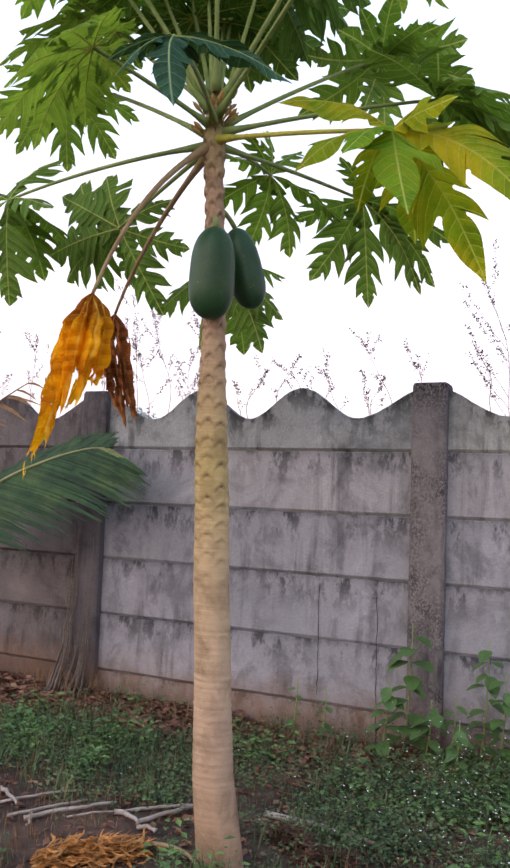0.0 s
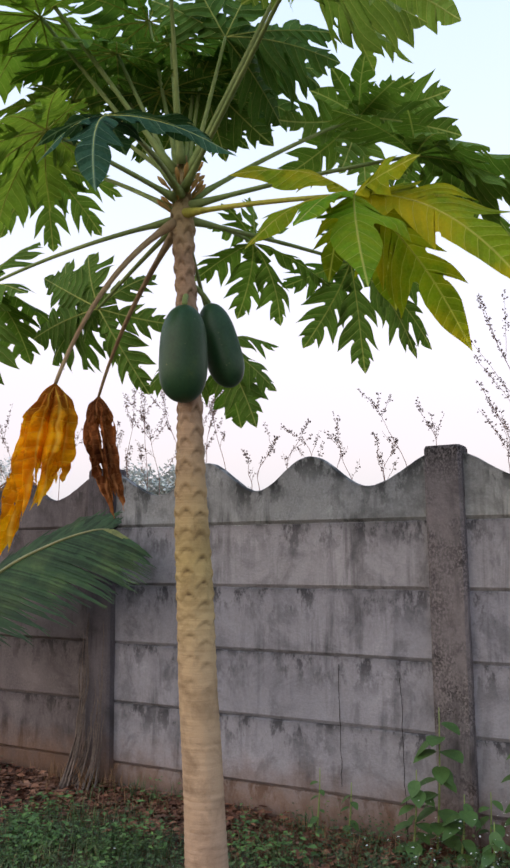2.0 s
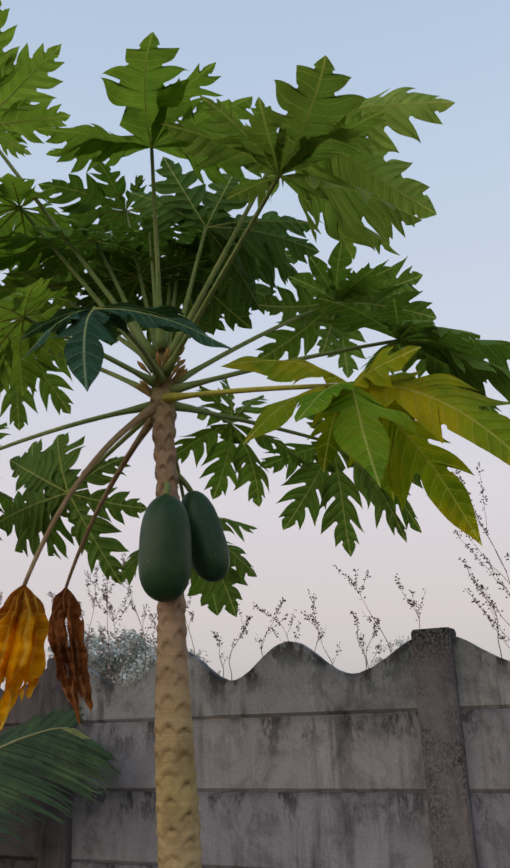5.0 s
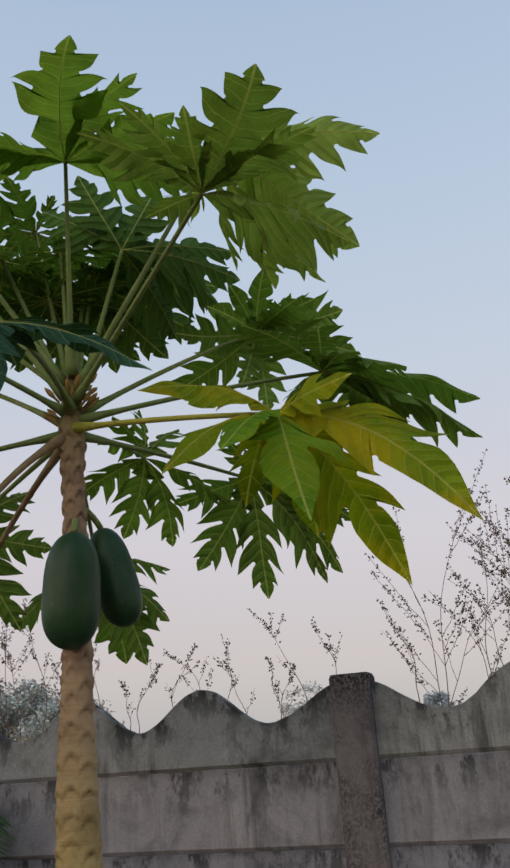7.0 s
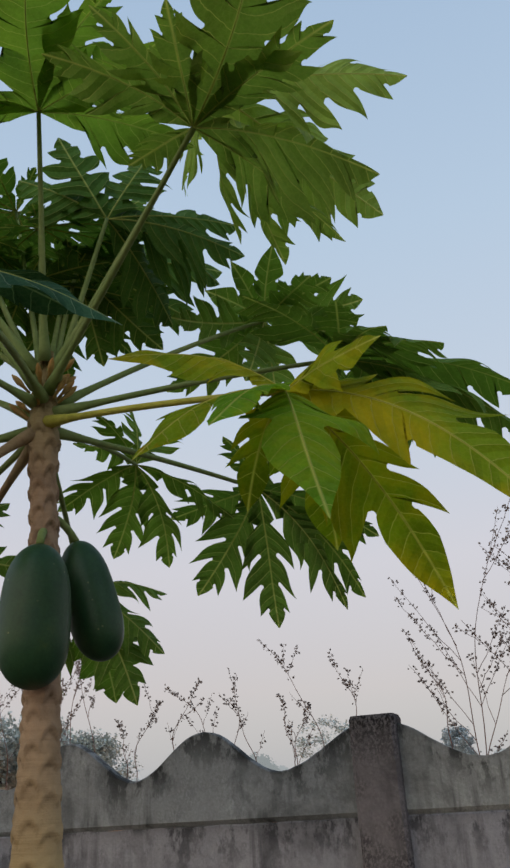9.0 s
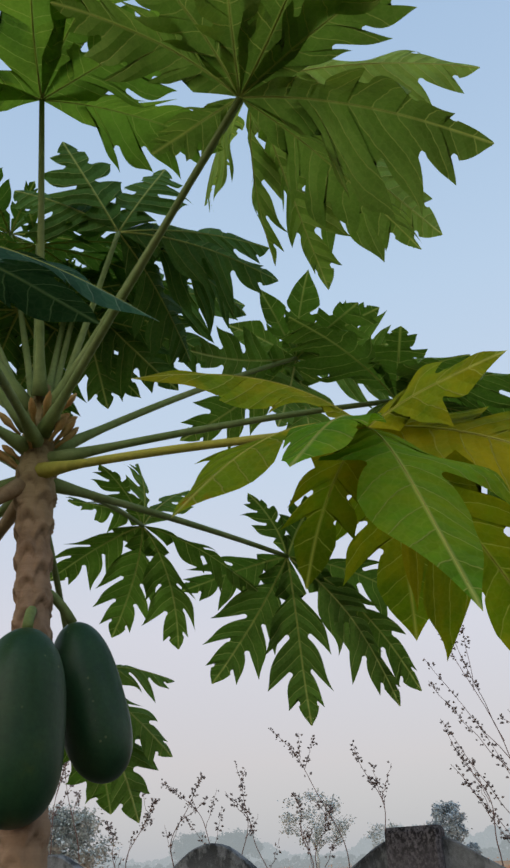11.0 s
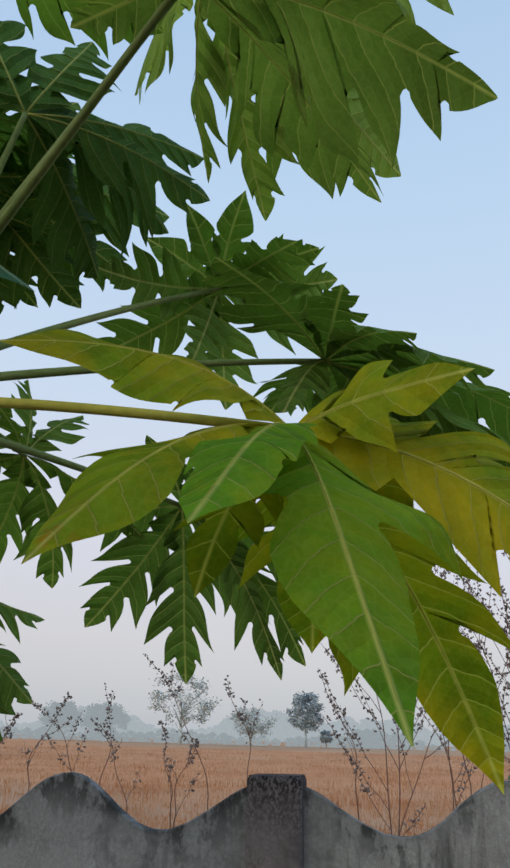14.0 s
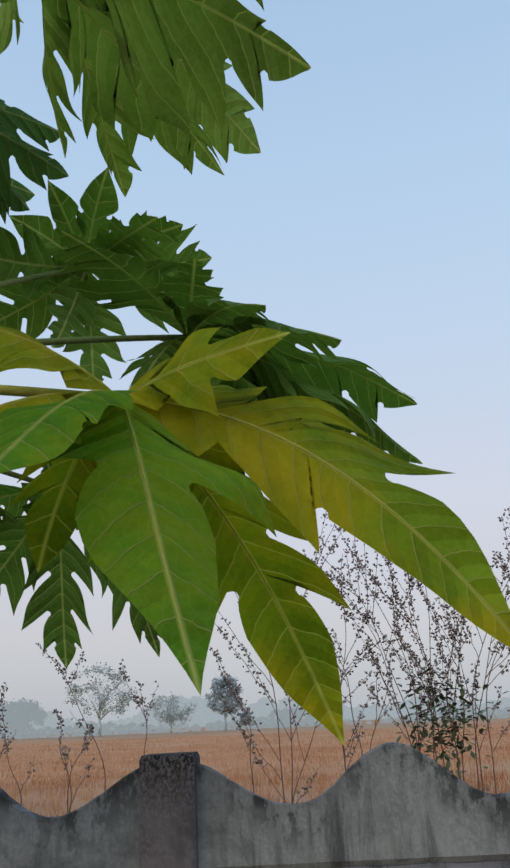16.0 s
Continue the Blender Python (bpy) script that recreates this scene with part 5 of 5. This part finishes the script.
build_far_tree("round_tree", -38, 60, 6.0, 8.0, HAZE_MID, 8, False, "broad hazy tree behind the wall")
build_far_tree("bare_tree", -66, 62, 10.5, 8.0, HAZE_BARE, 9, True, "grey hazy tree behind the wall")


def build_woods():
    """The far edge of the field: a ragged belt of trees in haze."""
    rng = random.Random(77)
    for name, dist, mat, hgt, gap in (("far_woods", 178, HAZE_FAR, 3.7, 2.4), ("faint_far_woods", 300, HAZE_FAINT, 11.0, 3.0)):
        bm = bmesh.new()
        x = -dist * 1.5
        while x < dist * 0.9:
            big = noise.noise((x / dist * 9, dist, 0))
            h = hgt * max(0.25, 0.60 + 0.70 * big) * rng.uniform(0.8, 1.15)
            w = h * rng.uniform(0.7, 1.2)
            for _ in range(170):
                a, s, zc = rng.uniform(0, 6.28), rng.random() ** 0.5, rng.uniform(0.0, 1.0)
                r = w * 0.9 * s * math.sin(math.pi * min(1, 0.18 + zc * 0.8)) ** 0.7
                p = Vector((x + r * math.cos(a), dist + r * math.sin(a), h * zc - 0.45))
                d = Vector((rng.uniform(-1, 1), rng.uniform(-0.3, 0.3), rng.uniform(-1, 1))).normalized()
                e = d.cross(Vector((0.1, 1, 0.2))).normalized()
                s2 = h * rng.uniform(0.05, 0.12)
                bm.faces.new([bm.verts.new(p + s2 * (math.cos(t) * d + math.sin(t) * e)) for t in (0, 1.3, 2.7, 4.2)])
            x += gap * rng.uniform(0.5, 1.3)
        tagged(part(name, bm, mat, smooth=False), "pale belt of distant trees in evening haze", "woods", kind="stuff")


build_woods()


def tufts(name, spots, mat, label, category, broad=0.022):
    """Blades of grass, joined: spots of (x, y, z, height, spread, blades)."""
    rng = random.Random(5)
    verts, faces = [], []
    for x, y, z, hgt, spread, count in spots:
        for _ in range(count):
            a = rng.uniform(0, 6.28)
            bx, by = x + rng.gauss(0, spread), y + rng.gauss(0, spread)
            lx, ly = math.cos(a) * hgt * rng.uniform(0.1, 0.5), math.sin(a) * hgt * rng.uniform(0.1, 0.5)
            hh, w = hgt * rng.uniform(0.5, 1.1), hgt * broad
            sx, sy = -math.sin(a) * w, math.cos(a) * w
            k = len(verts)
            verts += [(bx - sx, by - sy, z), (bx + sx, by + sy, z), (bx + lx * 0.4 + sx * 0.7, by + ly * 0.4 + sy * 0.7, z + hh * 0.6), (bx + lx * 0.4 - sx * 0.7, by + ly * 0.4 - sy * 0.7, z + hh * 0.6), (bx + lx, by + ly, z + hh)]
            faces += [(k, k + 1, k + 2, k + 3), (k + 3, k + 2, k + 4)]
    me = bpy.data.meshes.new(name)
    me.from_pydata(verts, [], faces)
    me.materials.append(mat)
    return tagged(new(name, me), label, category, kind="stuff")


def build_field_grass():
    rng = random.Random(12)
    spots = []
    for _ in range(9000):
        y = 16 + 100 * rng.random() ** 2.0
        x = (rng.uniform(-0.62, 0.36)) * (y + 3)
        spots.append((x, y, -0.39, rng.uniform(0.12, 0.38) * (0.7 + 0.6 * max(0.0, noise.noise((x * 0.25, y * 0.25, 1)) + 0.3)), 0.18 + 0.004 * y, 9))
    tufts("field_grass", spots, FIELD_GRASS, "sunburnt orange dry grass across the field", "dry grass", 0.034)


build_field_grass()


# ---- yard: weeds, litter, sticks ----
YARD_GREEN = speckled("yard_weed_leaf", [(0.045, 0.078, 0.036), (0.080, 0.138, 0.050), (0.15, 0.19, 0.078)], 5, 0.55, 0.35, 0.2, 60, island=0.55)
BROAD_GREEN = speckled("broad_weed_leaf", [(0.07, 0.155, 0.045), (0.14, 0.265, 0.065)], 9, 0.5, 0.35, 0.2, 60, island=0.5)
WHITE = speckled("tiny_white_flowers", [(0.7, 0.7, 0.66), (0.85, 0.85, 0.82)], 9, 0.7, 0.2, 0.1, 60)
LITTER = speckled("reddish_leaf_litter", [(0.13, 0.055, 0.036), (0.23, 0.110, 0.072), (0.34, 0.20, 0.14)], 8, 0.85, 0.15, 0.4, 60, island=0.55)
BARKY = speckled("dry_stick_grey", [(0.30, 0.24, 0.20), (0.50, 0.43, 0.38)], 14, 0.85, 0.15, 0.4, 70)


def leaf_patch(name, count, where, size, mat, label, category, seed, up=0.5, plants=5, tall=0.06):
    """Small leaves scattered as low plants, joined."""
    rng = random.Random(seed)
    verts, faces = [], []
    for _ in range(count):
        x, y = where(rng)
        z = ground_height(x, y)
        hgt = tall * rng.uniform(0.3, 1.6)
        for _ in range(plants):
            a = rng.uniform(0, 6.28)
            d = Vector((math.cos(a), math.sin(a), rng.uniform(-0.2, up))).normalized()
            s = d.cross(Vector((rng.uniform(-0.4, 0.4), rng.uniform(-0.4, 0.4), 1))).normalized()
            ln = size * rng.uniform(0.5, 1.3)
            p = Vector((x + rng.gauss(0, tall * 0.35), y + rng.gauss(0, tall * 0.35), z + hgt * rng.random()))
            k = len(verts)
            w = ln * rng.uniform(0.22, 0.36)
            verts += [p, p + d * ln * 0.5 + s * w, p + d * ln + Vector((0, 0, -0.12 * ln)), p + d * ln * 0.5 - s * w, p + d * ln * 0.5 - Vector((0, 0, 0.10 * ln))]
            faces += [(k, k + 4, k + 1), (k + 1, k + 4, k + 2), (k, k + 3, k + 4), (k + 4, k + 3, k + 2)]
    me = bpy.data.meshes.new(name)
    me.from_pydata([tuple(v) for v in verts], [], faces)
    me.materials.append(mat)
    return tagged(new(name, me), label, category, kind="stuff")


def build_yard():
    def anywhere(rng):
        while True:
            x, y = rng.uniform(-3.2, 1.8), rng.uniform(-2.6, -0.08)
            if rng.random() < 0.45:
                x, y = rng.gauss(-0.6, 3.2), -0.08 - abs(rng.gauss(0, 2.6))
            if noise.noise((x * 1.7, y * 1.7, 5)) > rng.uniform(-0.25, 0.35) and math.hypot(x + 0.16, y + 1.55) > 0.12 and math.hypot(x + 0.50, y + 1.84) > 0.25 and (y < -0.38 or x > 0.1 or rng.random() < 0.3):
                return x, y

    def right(rng):
        while True:
            x, y = rng.gauss(0.35, 0.55), rng.uniform(-1.35, -0.1)
            if noise.noise((x * 2.6, y * 2.6, 21)) > rng.uniform(-0.30, 0.25):
                return x, y

    def clumps(rng):
        while True:
            x, y = anywhere(rng)
            if noise.noise((x * 3.1, y * 3.1, 9)) > 0.12:
                return x, y

    leaf_patch("ground_weeds", 9500, anywhere, 0.0165, YARD_GREEN, "low dark green weeds over the yard soil", "weeds", 1, 0.9, 6, 0.06)
    leaf_patch("broad_weeds", 750, clumps, 0.036, BROAD_GREEN, "brighter broad-leaved weeds in the yard", "weeds", 2, 0.4, 5, 0.11)
    leaf_patch("small_herbs", 2400, clumps, 0.024, BROAD_GREEN, "small bright green herbs in clumps", "weeds", 12, 0.7, 6, 0.09)
    leaf_patch("weeds_by_post", 2900, right, 0.018, YARD_GREEN, "thick weeds at the foot of the wall", "weeds", 6, 0.9, 6, 0.10)
    leaf_patch("leaf_litter", 6500, lambda rng: (rng.gauss(-0.7, 2.0), -0.08 - abs(rng.gauss(0, 2.2))), 0.036, LITTER, "brown dead leaves and straw on the soil", "litter", 3, 0.05, 2, 0.012)
    leaf_patch("wall_litter", 3000, lambda rng: (rng.uniform(-2.6, 1.6), -0.07 - abs(rng.gauss(0, 0.22))), 0.045, LITTER, "reddish dead leaves drifted against the wall", "litter", 33, 0.4, 3, 0.03)
    leaf_patch("white_flowers", 230, lambda rng: (rng.gauss(0.55, 0.32), rng.uniform(-1.25, -0.1)), 0.0095, WHITE, "tiny white flowers among the weeds", "flowers", 4, 0.6, 3, 0.26)
    leaf_patch("white_flowers", 60, anywhere, 0.010, WHITE, "scattered tiny white flowers in the weeds", "flowers", 9, 0.6, 2, 0.09)
    rng = random.Random(3)
    spots = []
    for _ in range(2300):
        x, y = anywhere(rng)
        spots.append((x, y, ground_height(x, y) - 0.005, rng.uniform(0.04, 0.13), 0.02, 7))
    tufts("yard_grass", spots, YARD_GREEN, "short rough grass in the yard", "grass")
    spots = [(rng.gauss(-1.88, 0.13), rng.uniform(-0.16, -0.06), -0.08, rng.uniform(0.05, 0.17), 0.02, 5) for _ in range(45)]
    spots += [(rng.uniform(-1.5, 0.3), rng.uniform(-0.35, -0.06), -0.09, rng.uniform(0.05, 0.12), 0.03, 5) for _ in range(110)]
    spots += [(rng.gauss(-0.5, 1.4), -0.1 - abs(rng.gauss(0, 1.3)), -0.09, rng.uniform(0.03, 0.10), 0.05, 4) for _ in range(1900)]
    tufts("dry_grass", spots, DRY, "dry brown grass along the foot of the wall", "dry grass")
    for a, b, r in (((-0.92, -1.55), (-0.70, -1.32), 0.0085), ((-0.654, -1.38), (-0.50, -1.475), 0.010), ((-0.50, -1.475), (-0.412, -1.511), 0.008), ((-0.52, -1.44), (-0.40, -1.20), 0.0085), ((-0.62, -1.36), (-0.38, -1.19), 0.007), ((-1.17, -1.394), (-1.02, -1.48), 0.009),
                    ((-1.10, -1.48), (-0.88, -1.28), 0.006), ((-0.98, -1.56), (-0.80, -1.33), 0.006), ((-0.80, -1.47), (-0.60, -1.36), 0.004), ((-0.21, -1.10), (0.243, -1.126), 0.012), ((-0.93, -1.50), (-0.86, -1.60), 0.006)):
        bm = bmesh.new()
        pa, pb = Vector((*a, ground_height(*a) + r)), Vector((*b, ground_height(*b) + r + 0.008))
        tube(bm, [p + Vector((rng.uniform(-1, 1), rng.uniform(-1, 1), 0)) * 0.006 for p in arc(pa, pb, (0.01, 0.015, 0.01), 9)], [r * (1 - 0.45 * i / 8) for i in range(9)], 8)
        tagged(part("stick", bm, BARKY), "dry greyish stick lying on the soil", "stick", "sticks on the soil")


build_yard()


def build_fallen_leaf(x, y, turn, long, mat, label, seed, stalked):
    """A dead papaya leaf dried to a shaggy heap of curled, torn lobes on the soil."""
    rng = random.Random(seed)
    leaf = thing("fallen_leaf", (x, y, ground_height(x, y)), label, "dead leaf", "dead leaves on the soil")
    bm = bmesh.new()
    for k in range(460):
        u, v = rng.uniform(-0.5, 0.42), rng.gauss(0, 0.42)
        top = long * 0.22 * max(0.15, 1 - (2 * u) ** 2) ** 0.5 * max(0.1, 1 - v * v)
        p = Vector((u * long, v * long * 0.20, top * rng.uniform(0.25, 1.0)))
        yaw = rng.gauss(0.25, 0.5)
        d = Vector((math.cos(yaw), math.sin(yaw), rng.uniform(-0.25, 0.2))).normalized()
        across = d.cross(Vector((rng.uniform(-0.6, 0.6), rng.uniform(-0.6, 0.6), 1))).normalized()
        ln, curl, w = long * rng.uniform(0.10, 0.24), rng.uniform(-0.5, 0.3), long * rng.uniform(0.008, 0.020)
        line = [p + d * ln * t + Vector((0, 0, curl * ln * t * t)) + across * (0.15 * ln * math.sin(5 * t + k)) for t in (0, 0.2, 0.4, 0.6, 0.8, 1.0)]
        for q in line:
            q.z = max(0.004, q.z)
        strip(bm, line, [w * 0.4, w, w * 0.85, w * 0.95, w * 0.6, w * 0.1], across)
    bm.transform(pose(0, 0, 0, 0, 0, turn))
    part("blade", bm, mat, leaf)
    if stalked:
        bm = bmesh.new()
        tube(bm, arc((0.13, 0.13, 0.04), (0.36, 0.04, 0.015), (0.04, 0.07, 0.03), 10), [0.007 - 0.002 * i / 9 for i in range(10)], 8)
        part("stalk", bm, STALK_DEAD, leaf)


FALLEN = speckled("fallen_leaf_orange", [(0.34, 0.12, 0.03), (0.58, 0.25, 0.07), (0.70, 0.36, 0.13)], 22, 0.75, 0.15, 0.8, 70, 0.02, island=0.4)
FALLEN_DARK = speckled("fallen_leaf_dark_brown", [(0.06, 0.032, 0.022), (0.12, 0.065, 0.042), (0.20, 0.11, 0.07)], 22, 0.85, 0.15, 0.8, 70, 0.02)
build_fallen_leaf(-0.500, -1.735, 38, 0.35, FALLEN, "curled orange-brown dead leaf on the soil", 1, True)
build_fallen_leaf(-0.02, -1.30, -30, 0.30, FALLEN_DARK, "shrivelled dark brown dead leaf beside the trunk", 7, False)
build_fallen_leaf(0.10, -1.36, 40, 0.24, FALLEN_DARK, "shrivelled dark brown dead leaf beside the trunk", 15, False)
build_fallen_leaf(0.30, -1.50, 70, 0.20, FALLEN_DARK, "shrivelled dark brown dead leaf beside the trunk", 23, False)


def build_tall_weed(x, y, height, seed, count, size):
    """An upright broad-leaved weed at the wall's foot."""
    rng = random.Random(seed)
    z = ground_height(x, y)
    weed = thing("broad_leaved_weed", (x, y, z), "upright green broad-leaved weed against the concrete post", "weed", "weeds at the wall")
    bm = bmesh.new()
    pts = arc((0, 0, -0.02), (0.03, -0.01, height), (0.02, -0.02, 0), 12)
    tube(bm, pts, [0.006 - 0.004 * i / 11 for i in range(12)], 7)
    part("stem", bm, STALK, weed)
    for k in range(count):
        p = pts[min(11, 2 + int(9 * k / count))]
        a = k * 2.4 + rng.uniform(-0.3, 0.3)
        d = Vector((math.cos(a), math.sin(a) * 0.3 - 0.45, rng.uniform(-0.42, 0.05))).normalized()
        s = d.cross(Vector((0, 0, 1))).normalized()
        ln = size * rng.uniform(0.7, 1.15)
        bm = bmesh.new()
        rows = []
        for i in range(7):
            t = i / 6
            w = ln * 0.42 * math.sin(math.pi * (0.08 + 0.92 * t)) ** 0.8
            c = p + d * ln * (0.15 + t) + Vector((0, 0, -0.25 * ln * t * t))
            rows.append([bm.verts.new(c - s * w + Vector((0, 0, 0.2 * w))), bm.verts.new(c), bm.verts.new(c + s * w + Vector((0, 0, 0.2 * w)))])
        for r0, r1 in zip(rows, rows[1:]):
            for i in range(2):
                bm.faces.new((r0[i], r1[i], r1[i + 1], r0[i + 1]))
        part("leaf", bm, BROAD_GREEN, weed)


for args in ((0.03, -0.16, 0.60, 1, 17, 0.105), (-0.06, -0.20, 0.36, 2, 12, 0.085), (0.36, -0.12, 0.55, 3, 16, 0.075), (0.44, -0.15, 0.42, 4, 13, 0.07), (0.14, -0.22, 0.28, 8, 12, 0.08), (0.55, -0.2, 0.36, 9, 14, 0.07), (0.30, -0.42, 0.26, 10, 12, 0.06), (-0.52, -0.14, 0.30, 5, 7, 0.04), (-0.38, -0.12, 0.26, 6, 7, 0.045), (0.24, -0.2, 0.3, 7, 9, 0.06)):
    build_tall_weed(*args)


def build_cracks():
    """Two old cracks down the slabs of the middle bay."""
    bm = bmesh.new()
    rng = random.Random(2)
    for x0, z0, z1 in ((-0.455, 0.64, 0.10), (-0.155, 0.60, -0.10)):
        n, pts = 40, []
        for i in range(n + 1):
            z = z0 + (z1 - z0) * i / n
            x = x0 + 0.02 * (z0 - z) + 0.008 * noise.noise((z * 12, x0 * 9, 0)) + 0.003 * noise.noise((z * 50, x0, 4))
            pts.append((x, z, 0.0012 + 0.002 * abs(noise.noise((z * 9, x0, 1)))))
        for (xa, za, wa), (xb, zb, wb) in zip(pts, pts[1:]):
            bm.faces.new([bm.verts.new(p) for p in ((xa - wa, -0.0125, za), (xa + wa, -0.0125, za), (xb + wb, -0.0125, zb), (xb - wb, -0.0125, zb))])
    tagged(part("wall_crack", bm, CRACK, smooth=False), "dark crack running down the concrete slabs", "crack", kind="structure")


CRACK = speckled("crack_dark", [(0.02, 0.018, 0.016), (0.035, 0.03, 0.028)], 30, 0.95, 0.05, 0.2, 90)
build_cracks()


OLD_VINE = speckled("old_vine_brown", [(0.12, 0.095, 0.080), (0.23, 0.185, 0.155)], 20, 0.9, 0.1, 0.5, 80)


def build_vines():
    """Dry climbing stems and roots up the face of a post."""
    rng = random.Random(14)
    vine = thing("dry_vine", (-1.85, -0.07, -0.08), "dry brown vine stems climbing the concrete post", "vine")
    for _ in range(34):
        x, z1 = rng.uniform(-0.085, 0.085), rng.uniform(0.14, 0.95) ** 1.3
        pts = []
        for i in range(14):
            t = i / 13
            spread = 1 + 0.5 * (1 - t) ** 4
            pts.append(Vector((x * spread + 0.025 * noise.noise((t * 4, x * 30, 1)), -0.010 - 0.14 * (1 - t) ** 3 + 0.008 * noise.noise((t * 5, x * 30, 7)), -0.02 + z1 * t)))
        bm = bmesh.new()
        r = rng.uniform(0.0025, 0.0065)
        tube(bm, pts, [r * (1 - 0.6 * i / 13) for i in range(14)], 6)
        part("stem", bm, OLD_VINE, vine)


build_vines()
